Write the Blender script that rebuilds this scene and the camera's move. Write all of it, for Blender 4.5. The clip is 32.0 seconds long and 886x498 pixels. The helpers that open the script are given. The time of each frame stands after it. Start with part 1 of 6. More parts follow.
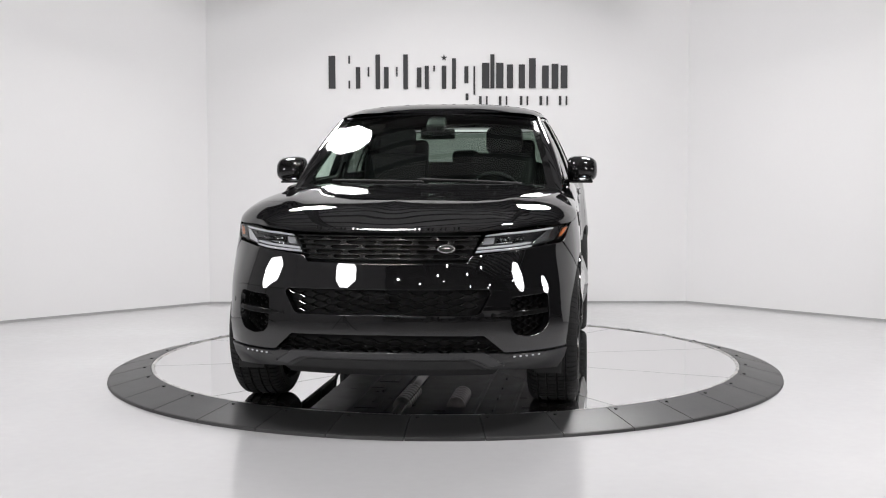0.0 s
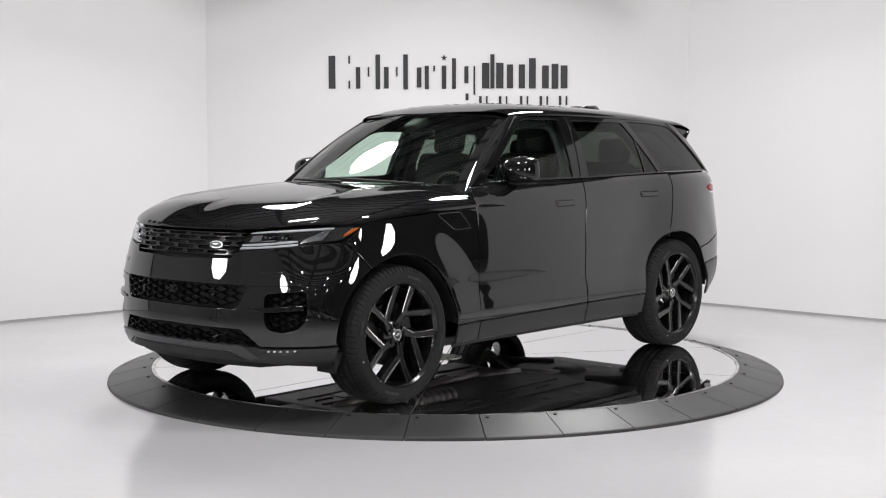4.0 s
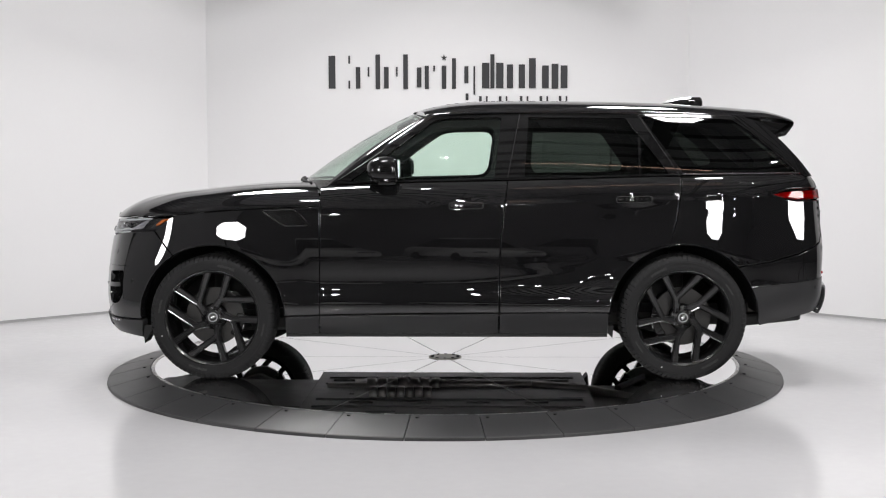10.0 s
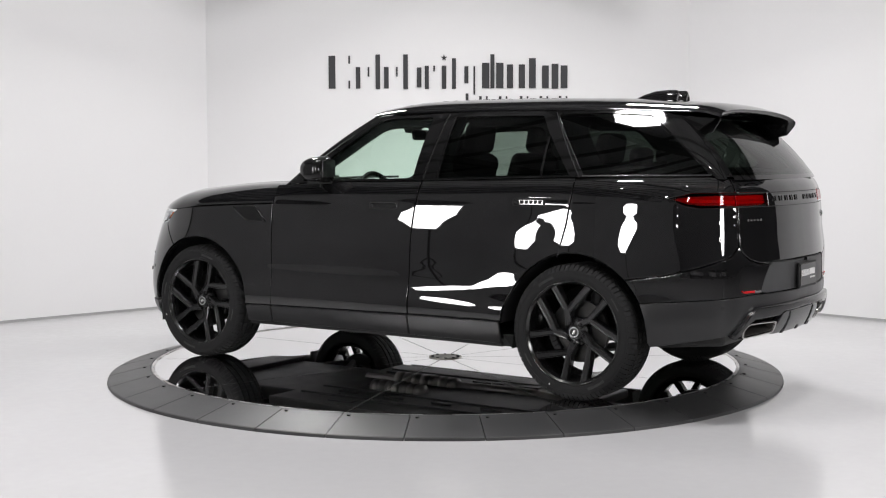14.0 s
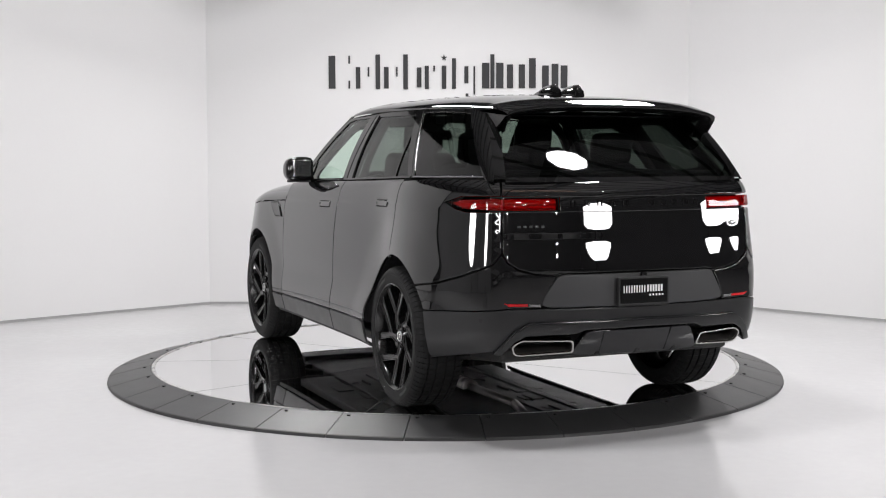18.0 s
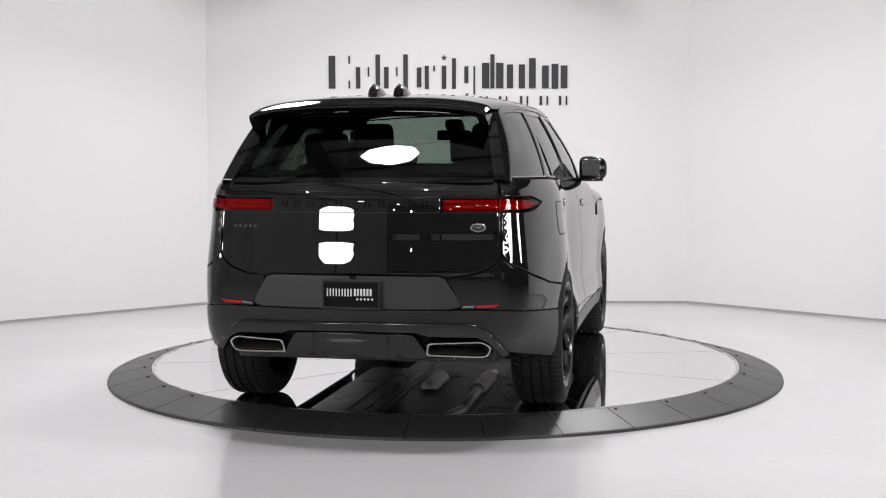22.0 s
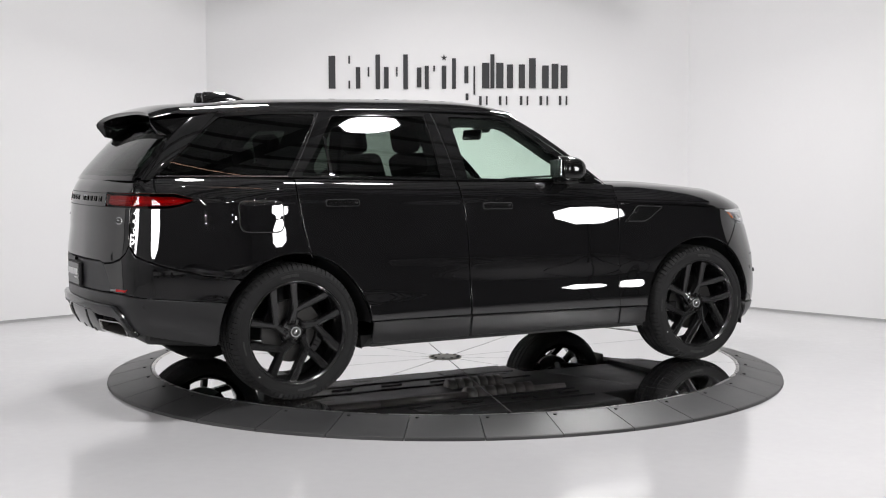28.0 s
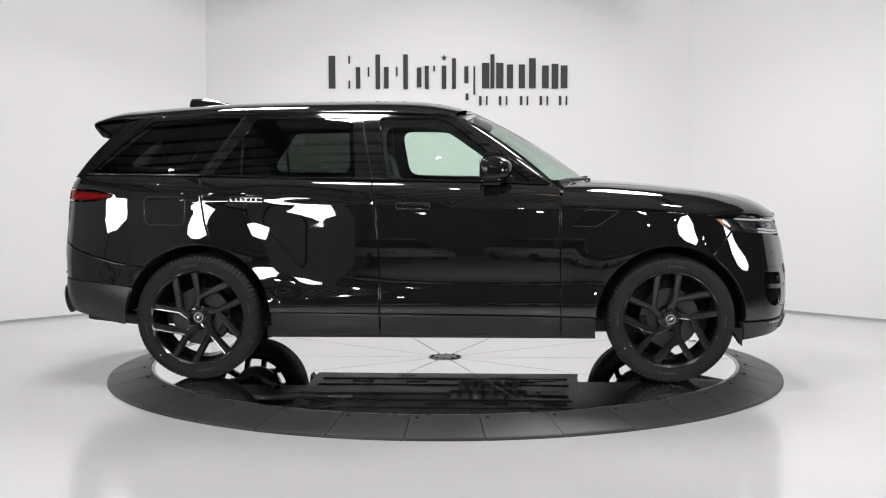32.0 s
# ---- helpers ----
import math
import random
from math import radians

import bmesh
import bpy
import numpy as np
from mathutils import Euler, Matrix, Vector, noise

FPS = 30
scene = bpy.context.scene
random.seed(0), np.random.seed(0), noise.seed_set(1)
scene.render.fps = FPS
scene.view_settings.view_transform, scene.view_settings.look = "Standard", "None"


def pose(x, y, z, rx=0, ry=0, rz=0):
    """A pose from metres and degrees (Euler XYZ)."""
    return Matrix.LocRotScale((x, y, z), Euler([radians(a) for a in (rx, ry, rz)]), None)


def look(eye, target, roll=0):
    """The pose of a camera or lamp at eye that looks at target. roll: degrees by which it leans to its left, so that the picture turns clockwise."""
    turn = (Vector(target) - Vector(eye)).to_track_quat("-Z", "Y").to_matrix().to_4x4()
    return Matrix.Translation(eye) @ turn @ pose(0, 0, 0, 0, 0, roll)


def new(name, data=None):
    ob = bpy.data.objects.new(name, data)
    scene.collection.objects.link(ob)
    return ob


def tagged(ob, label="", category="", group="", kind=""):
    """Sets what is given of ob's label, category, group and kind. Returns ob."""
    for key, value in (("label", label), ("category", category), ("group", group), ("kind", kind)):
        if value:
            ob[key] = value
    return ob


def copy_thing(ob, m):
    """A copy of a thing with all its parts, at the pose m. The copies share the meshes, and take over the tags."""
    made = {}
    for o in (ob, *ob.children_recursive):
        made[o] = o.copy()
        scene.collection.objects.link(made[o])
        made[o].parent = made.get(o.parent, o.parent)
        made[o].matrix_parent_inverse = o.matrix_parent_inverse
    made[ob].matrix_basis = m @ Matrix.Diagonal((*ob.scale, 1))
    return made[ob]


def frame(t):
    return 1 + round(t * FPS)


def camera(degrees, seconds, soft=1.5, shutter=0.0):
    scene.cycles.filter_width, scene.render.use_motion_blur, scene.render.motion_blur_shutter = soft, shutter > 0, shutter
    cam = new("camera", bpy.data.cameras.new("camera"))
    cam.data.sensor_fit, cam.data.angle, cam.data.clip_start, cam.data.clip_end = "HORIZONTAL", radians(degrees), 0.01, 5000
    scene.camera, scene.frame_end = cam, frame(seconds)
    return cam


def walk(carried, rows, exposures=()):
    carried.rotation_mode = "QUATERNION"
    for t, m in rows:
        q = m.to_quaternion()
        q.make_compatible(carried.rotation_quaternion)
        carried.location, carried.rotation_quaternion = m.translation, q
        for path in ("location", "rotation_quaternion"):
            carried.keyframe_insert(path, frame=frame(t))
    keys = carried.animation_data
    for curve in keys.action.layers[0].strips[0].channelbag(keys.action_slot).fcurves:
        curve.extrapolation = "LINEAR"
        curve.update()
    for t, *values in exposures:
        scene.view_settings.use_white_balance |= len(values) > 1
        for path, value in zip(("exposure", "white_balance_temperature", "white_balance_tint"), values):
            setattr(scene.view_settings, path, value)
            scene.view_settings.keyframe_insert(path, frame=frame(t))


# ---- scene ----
from mathutils import geometry

# ---- camera: fixed on a tripod in the open side of the booth ----
cam = camera(39.083, 32.0, soft=1.1)
EYE = (0.0, -8.837, 1.489)
SHOT = look(EYE, (EYE[0] - 0.00166, EYE[1] + 1.0, EYE[2] - 0.07226), -0.119)
walk(cam, [(0.0, SHOT), (32.0, SHOT)])

# ---- light ----
EXPOSURE = 0.0
scene.view_settings.exposure = EXPOSURE
STAND_POWER, BACK_POWER, FRONT_POWER = 22.4, 57.5, 76.5
world = bpy.data.worlds.new("hall_air")
world.use_nodes = True
world.node_tree.nodes["Background"].inputs[0].default_value = (0.02, 0.02, 0.022, 1)
world.node_tree.nodes["Background"].inputs[1].default_value = 1.0
scene.world = world
# place and aim of each octagonal softbox: four on stands, four hung over the booth
SOFTBOXES = [
    ((-2.05, -5.00, 1.66), (0.0, 0.0, 1.0), 0.335, "stand"),
    ((2.38, -4.15, 1.62), (0.0, 0.0, 1.0), 0.335, "stand"),
    ((-4.50, -3.05, 1.64), (0.0, 0.0, 1.0), 0.37, "stand"),
    ((4.55, -2.45, 1.64), (0.0, 0.0, 1.0), 0.37, "stand"),
    ((-1.78, 1.80, 4.10), (-0.2, -1.0, 0.0), 0.47, "back"),
    ((1.78, 1.80, 4.10), (0.2, -1.0, 0.0), 0.47, "back"),
    ((-1.20, -2.40, 6.00), (-0.5, -1.2, 0.0), 0.48, "front"),
    ((2.60, -2.20, 6.00), (1.2, -1.2, 0.0), 0.46, "front"),
]

DISC_Z = 0.078          # top of the turning disc above the floor
DISC_R = 2.034
RING_R = 2.335

# ---- materials ----


def material(name, color, rough=0.5, metal=0.0, ior=1.5, spec=0.5):
    m = bpy.data.materials.new(name)
    m.use_nodes = True
    b = m.node_tree.nodes["Principled BSDF"]
    b.inputs["Base Color"].default_value = (*color, 1)
    b.inputs["Roughness"].default_value = rough
    b.inputs["Metallic"].default_value = metal
    b.inputs["IOR"].default_value = ior
    b.inputs["Specular IOR Level"].default_value = spec
    return m


def vary(m, scale, amount, rough=0.0, bump=0.0, detail=4.0, fine=0.0):
    """Two scales of noise on colour, gloss and relief, in object space metres."""
    nt = m.node_tree
    b = nt.nodes["Principled BSDF"]
    co = nt.nodes.new("ShaderNodeTexCoord")
    big = nt.nodes.new("ShaderNodeTexNoise")
    big.inputs["Scale"].default_value, big.inputs["Detail"].default_value = scale, detail
    nt.links.new(co.outputs["Object"], big.inputs["Vector"])
    small = nt.nodes.new("ShaderNodeTexNoise")
    small.inputs["Scale"].default_value, small.inputs["Detail"].default_value = fine or scale * 25, 3.0
    nt.links.new(co.outputs["Object"], small.inputs["Vector"])
    both = nt.nodes.new("ShaderNodeMath")
    both.operation = "ADD"
    half = nt.nodes.new("ShaderNodeMath")
    half.operation = "MULTIPLY"
    half.inputs[1].default_value = 0.5
    nt.links.new(big.outputs["Fac"], both.inputs[0])
    nt.links.new(small.outputs["Fac"], half.inputs[0])
    nt.links.new(half.outputs[0], both.inputs[1])
    if amount:
        c = b.inputs["Base Color"].default_value
        ramp = nt.nodes.new("ShaderNodeMapRange")
        ramp.inputs["From Min"].default_value, ramp.inputs["From Max"].default_value = 0.45, 1.05
        ramp.inputs["To Min"].default_value, ramp.inputs["To Max"].default_value = 1 - amount, 1 + amount
        mix = nt.nodes.new("ShaderNodeVectorMath")
        mix.operation = "SCALE"
        mix.inputs[0].default_value = (c[0], c[1], c[2])
        nt.links.new(both.outputs[0], ramp.inputs["Value"])
        nt.links.new(ramp.outputs[0], mix.inputs["Scale"])
        nt.links.new(mix.outputs[0], b.inputs["Base Color"])
    if rough:
        r = b.inputs["Roughness"].default_value
        ramp = nt.nodes.new("ShaderNodeMapRange")
        ramp.inputs["From Min"].default_value, ramp.inputs["From Max"].default_value = 0.45, 1.05
        ramp.inputs["To Min"].default_value, ramp.inputs["To Max"].default_value = max(0, r - rough), r + rough
        nt.links.new(both.outputs[0], ramp.inputs["Value"])
        nt.links.new(ramp.outputs[0], b.inputs["Roughness"])
    if bump:
        n = nt.nodes.new("ShaderNodeBump")
        n.inputs["Strength"].default_value, n.inputs["Distance"].default_value = 1.0, bump
        nt.links.new(both.outputs[0], n.inputs["Height"])
        nt.links.new(n.outputs[0], b.inputs["Normal"])
    return m


def pane(name, tint, gloss=0.02, ior=1.5):
    """Tinted sheet glass: light passes straight through it, both its faces mirror more at a slant."""
    m = bpy.data.materials.new(name)
    m.use_nodes = True
    nt = m.node_tree
    nt.nodes.remove(nt.nodes["Principled BSDF"])
    clear = nt.nodes.new("ShaderNodeBsdfTransparent")
    clear.inputs[0].default_value = (*tint, 1)
    shine = nt.nodes.new("ShaderNodeBsdfGlossy")
    shine.inputs["Roughness"].default_value = gloss
    face = nt.nodes.new("ShaderNodeLayerWeight")
    face.inputs[0].default_value = 0.5
    power = nt.nodes.new("ShaderNodeMath")
    power.operation = "POWER"
    power.inputs[1].default_value = 5.0
    f0 = ((ior - 1) / (ior + 1)) ** 2
    scale = nt.nodes.new("ShaderNodeMath")
    scale.operation = "MULTIPLY_ADD"
    scale.inputs[1].default_value, scale.inputs[2].default_value = 1 - f0, f0
    mix = nt.nodes.new("ShaderNodeMixShader")
    nt.links.new(face.outputs["Facing"], power.inputs[0])
    nt.links.new(power.outputs[0], scale.inputs[0])
    nt.links.new(scale.outputs[0], mix.inputs[0])
    nt.links.new(clear.outputs[0], mix.inputs[1])
    nt.links.new(shine.outputs[0], mix.inputs[2])
    nt.links.new(mix.outputs[0], nt.nodes["Material Output"].inputs[0])
    return m


def glow(name, color, strength):
    m = bpy.data.materials.new(name)
    m.use_nodes = True
    b = m.node_tree.nodes["Principled BSDF"]
    b.inputs["Base Color"].default_value = (0.8, 0.8, 0.8, 1)
    b.inputs["Emission Color"].default_value = (*color, 1)
    b.inputs["Emission Strength"].default_value = strength
    return m


WALL = vary(material("white_wall_paint", (0.80, 0.795, 0.80), 0.6), 0.7, 0.012, 0.0, 0.0004, fine=60)
FLOOR = vary(material("grey_epoxy_floor", (0.54, 0.536, 0.545), 0.13, ior=1.5), 0.9, 0.03, 0.04, 0.00005, fine=14)
MIRROR = vary(material("polished_disc_steel", (0.86, 0.86, 0.865), 0.022, 1.0), 2.0, 0.0, 0.012, 0.0)
RING = vary(material("black_ring_rubber", (0.036, 0.036, 0.037), 0.42), 3.0, 0.30, 0.08, 0.0006, fine=160)
STEEL = vary(material("brushed_steel", (0.62, 0.61, 0.60), 0.28, 1.0), 5.0, 0.06, 0.08)
HUB = vary(material("worn_hub_steel", (0.60, 0.58, 0.52), 0.40, 1.0), 12.0, 0.15, 0.1)
SEAM = material("dark_joint", (0.05, 0.05, 0.05), 0.6)
PAINT = vary(material("black_car_paint", (0.0056, 0.0055, 0.0060), 0.018, ior=1.80), 6.0, 0.10, 0.006)
TRIM = vary(material("satin_grey_cladding", (0.016, 0.016, 0.017), 0.34), 8.0, 0.08, 0.05, 0.0001)
PLATE_PANEL = vary(material("matt_grey_plate_panel", (0.035, 0.035, 0.037), 0.5), 8.0, 0.06, 0.05)
SATIN = vary(material("semi_gloss_black", (0.012, 0.0122, 0.0132), 0.13), 8.0, 0.1, 0.03)
GLOSS = vary(material("gloss_blue_black_panel", (0.007, 0.0073, 0.0088), 0.06), 8.0, 0.1, 0.02)
PIANO = vary(material("gloss_black_trim", (0.0062, 0.0062, 0.0064), 0.05), 8.0, 0.1, 0.02)
GRILLE = vary(material("gloss_black_grille", (0.010, 0.010, 0.010), 0.07, ior=1.7), 9.0, 0.2, 0.06)
DARK = vary(material("matt_black_plastic", (0.010, 0.010, 0.0105), 0.65), 9.0, 0.2, 0.1)
UNDER = vary(material("underbody_black", (0.032, 0.032, 0.032), 0.55), 6.0, 0.3, 0.1)
TYRE = vary(material("tyre_rubber", (0.019, 0.019, 0.0195), 0.72, spec=0.22), 9.0, 0.18, 0.08, 0.0004, fine=240)
RIM = vary(material("satin_black_alloy", (0.007, 0.007, 0.0074), 0.19, 0.0, 1.65), 10.0, 0.12, 0.04)
TYRE_MARK = vary(material("raised_tyre_rubber", (0.030, 0.030, 0.030), 0.6), 30.0, 0.2)
LAMP_GREY = vary(material("grey_lamp_reflector", (0.32, 0.32, 0.33), 0.3, 0.6), 30.0, 0.05)
DISC_BRAKE = vary(material("brake_steel", (0.075, 0.074, 0.072), 0.38, 1.0), 14.0, 0.15, 0.1)
PIPE = vary(material("exhaust_steel", (0.24, 0.23, 0.22), 0.4, 1.0), 14.0, 0.2, 0.12)
LEATHER = vary(material("black_leather", (0.007, 0.007, 0.0075), 0.6, spec=0.22), 6.0, 0.2, 0.1, 0.0004, fine=180)
CARPET = vary(material("black_carpet", (0.010, 0.010, 0.011), 0.9), 20.0, 0.3)
CLEAR_GLASS = pane("green_tinted_glass", (0.82, 0.94, 0.865))
DARK_GLASS = pane("dark_privacy_glass", (0.17, 0.20, 0.18))
BLACK_GLASS = pane("black_privacy_glass", (0.10, 0.115, 0.105))
LENS = pane("clear_lamp_lens", (0.90, 0.91, 0.92), 0.01)
RED_LENS = pane("red_lamp_lens", (0.55, 0.04, 0.05), 0.02)
LAMP_BLACK = vary(material("lamp_housing_grey", (0.035, 0.035, 0.037), 0.22), 30.0, 0.2)
LAMP_SILVER = material("lamp_reflector", (0.78, 0.78, 0.80), 0.16, 1.0)
DRL = vary(material("frosted_light_guide", (0.62, 0.63, 0.65), 0.22), 30.0, 0.05)
AMBER = vary(material("amber_reflector", (0.55, 0.13, 0.018), 0.18), 80.0, 0.25)
RED = vary(material("red_reflector", (0.55, 0.014, 0.018), 0.16), 60.0, 0.25)
BRIGHT_RED = vary(material("red_light_guide", (0.78, 0.03, 0.04), 0.2), 90.0, 0.3)
BADGE_GREY = material("badge_silver", (0.60, 0.61, 0.61), 0.25, 1.0)
BADGE_DARK = material("badge_black", (0.03, 0.032, 0.031), 0.35)
CAR_WHITE = vary(material("white_car_paint", (0.72, 0.72, 0.72), 0.12), 3.0, 0.03)
CAR_SILVER = vary(material("silver_car_paint", (0.34, 0.34, 0.35), 0.2, 0.5), 3.0, 0.03)
SIGN = material("sign_black_acrylic", (0.035, 0.035, 0.038), 0.35)
PLATE_WHITE = material("plate_white_print", (0.78, 0.78, 0.78), 0.4)
# darker than WALL: the weak light on the left walls is put into this grey
DIM_LIGHT_WALL = vary(material("dim_light_wall_paint", (0.30, 0.30, 0.305), 0.6), 0.8, 0.05, 0.0, 0.0004, fine=60)
HALL = vary(material("dark_hall_cladding", (0.14, 0.14, 0.142), 0.7), 1.0, 0.2)
ROOFING = vary(material("grey_hall_roofing", (0.72, 0.72, 0.73), 0.6), 1.0, 0.2)
CLOTH = material("black_softbox_cloth", (0.012, 0.012, 0.012), 0.8)
DIFFUSER = {"stand": glow("softbox_diffuser", (1.0, 0.985, 0.985), STAND_POWER), "back": glow("hung_diffuser", (1.0, 0.985, 0.985), BACK_POWER),
            "front": glow("high_diffuser", (1.0, 0.985, 0.985), FRONT_POWER)}
SPOT = glow("hall_lamp_glow", (1.0, 0.975, 0.96), 165.0)
WARM_TUBE = glow("warm_tube_glow", (1.0, 0.62, 0.45), 8.0)

# ---- mesh helpers ----


def mesh_of(name, verts, faces, mat, normals=None, smooth=True):
    me = bpy.data.meshes.new(name)
    me.from_pydata([tuple(map(float, v)) for v in verts], [], faces)
    me.materials.append(mat)
    me.update()
    if smooth:
        me.shade_smooth()
    if normals is not None:
        me.normals_split_custom_set_from_vertices([tuple(map(float, n)) for n in normals])
    return me


def child(name, me, parent, label=""):
    ob = new(name, me)
    ob.parent = parent
    if label:
        tagged(ob, label)
    return ob


def part(name, bm, mat, parent, label="", smooth=False):
    """Links a bmesh as one mesh object under a thing or a part."""
    me = bpy.data.meshes.new(name)
    bm.normal_update()
    bm.to_mesh(me)
    bm.free()
    me.materials.append(mat)
    if smooth:
        me.shade_smooth()
    return child(name, me, parent, label)


def block(bm, size, m, bevel=0.0, segments=2):
    """A box, its edges rounded, added to bm at the pose m."""
    new_verts = bmesh.ops.create_cube(bm, size=1.0)["verts"]
    bmesh.ops.transform(bm, matrix=m @ Matrix.Diagonal((*size, 1)), verts=new_verts)
    if bevel:
        edges = list({e for v in new_verts for e in v.link_edges})
        bmesh.ops.bevel(bm, geom=edges, offset=bevel, segments=segments, affect="EDGES", profile=0.5)
    return bm


def rod(bm, a, b, r, n=12, r2=None):
    """A round bar from a to b."""
    a, b = Vector(a), Vector(b)
    m = Matrix.Translation((a + b) / 2) @ (b - a).to_track_quat("Z", "Y").to_matrix().to_4x4()
    bmesh.ops.create_cone(bm, cap_ends=True, segments=n, radius1=r, radius2=r if r2 is None else r2,
                          depth=(b - a).length, matrix=m)
    return bm


def lathe(profile, n, axis="Y"):
    """Verts and faces of a profile of (radius, along) turned round the axis."""
    verts, faces = [], []
    k = len(profile)
    for i in range(n):
        a = 2 * math.pi * i / n
        for r, h in profile:
            verts.append((r * math.cos(a), h, r * math.sin(a)) if axis == "Y" else (r * math.cos(a), r * math.sin(a), h))
    for i in range(n):
        j = (i + 1) % n
        for q in range(k - 1):
            f = (i * k + q, i * k + q + 1, j * k + q + 1, j * k + q)
            faces.append(f if axis == "Y" else f[::-1])
    return verts, faces


def spline(xs, ys):
    """A natural cubic spline through the knots."""
    xs, ys = np.array(xs, float), np.array(ys, float)
    if xs[0] > xs[-1]:
        xs, ys = xs[::-1], ys[::-1]
    n, h = len(xs), np.diff(xs)
    a, r = np.eye(n), np.zeros(n)
    for i in range(1, n - 1):
        a[i, i - 1:i + 2] = h[i - 1], 2 * (h[i - 1] + h[i]), h[i]
        r[i] = 3 * ((ys[i + 1] - ys[i]) / h[i] - (ys[i] - ys[i - 1]) / h[i - 1])
    c = np.linalg.solve(a, r)
    b = np.diff(ys) / h - h * (2 * c[:-1] + c[1:]) / 3
    d = np.diff(c) / (3 * h)

    def at(x):
        x = min(max(float(x), xs[0]), xs[-1])
        i = min(max(int(np.searchsorted(xs, x)) - 1, 0), n - 2)
        t = x - xs[i]
        return ys[i] + b[i] * t + c[i] * t * t + d[i] * t ** 3
    return at


def smooth(a, b, x):
    t = min(max((x - a) / (b - a), 0.0), 1.0)
    return t * t * (3 - 2 * t)


def inside(poly, u, v):
    hit = False
    j = len(poly) - 1
    for i in range(len(poly)):
        (a, b), (c, d) = poly[i], poly[j]
        if (b > v) != (d > v) and u < (c - a) * (v - b) / (d - b) + a:
            hit = not hit
        j = i
    return hit


def dense(poly, step):
    out = []
    for i in range(len(poly)):
        a, b = poly[i], poly[(i + 1) % len(poly)]
        n = max(1, int(math.hypot(b[0] - a[0], b[1] - a[1]) / step))
        out += [(a[0] + (b[0] - a[0]) * k / n, a[1] + (b[1] - a[1]) * k / n) for k in range(n)]
    return out


def inset(poly, d):
    """The outline moved inwards by d."""
    area = sum(poly[i - 1][0] * poly[i][1] - poly[i][0] * poly[i - 1][1] for i in range(len(poly)))
    s = 1 if area > 0 else -1
    out = []
    for i in range(len(poly)):
        p0, p1, p2 = poly[i - 1], poly[i], poly[(i + 1) % len(poly)]
        ns = []
        for a, b in ((p0, p1), (p1, p2)):
            l = math.hypot(b[0] - a[0], b[1] - a[1]) or 1e-9
            ns.append((-(b[1] - a[1]) / l * s, (b[0] - a[0]) / l * s))
        nx, ny = ns[0][0] + ns[1][0], ns[0][1] + ns[1][1]
        l = nx * nx + ny * ny
        k = min(2 * d / l, 2.5 * d / math.sqrt(l)) if l > 1e-6 else 0
        out.append((p1[0] + nx * k, p1[1] + ny * k))
    return out


def oval(cu, cv, ru, rv, n=20, power=2.0, turn=0.0):
    out = []
    for i in range(n):
        a = 2 * math.pi * i / n
        x, y = math.cos(a), math.sin(a)
        x, y = math.copysign(abs(x) ** (2 / power), x) * ru, math.copysign(abs(y) ** (2 / power), y) * rv
        out.append((cu + x * math.cos(turn) - y * math.sin(turn), cv + x * math.sin(turn) + y * math.cos(turn)))
    return out


def rounded(poly, r, n=4):
    """The outline with its corners rounded by r."""
    out = []
    for i in range(len(poly)):
        p0, p1, p2 = Vector(poly[i - 1]), Vector(poly[i]), Vector(poly[(i + 1) % len(poly)])
        a, b = (p0 - p1), (p2 - p1)
        k = min(r, a.length * 0.45, b.length * 0.45)
        a, b = p1 + a.normalized() * k, p1 + b.normalized() * k
        for j in range(n + 1):
            t = j / n
            q = a * (1 - t) ** 2 + p1 * 2 * t * (1 - t) + b * t * t
            out.append((q.x, q.y))
    return out


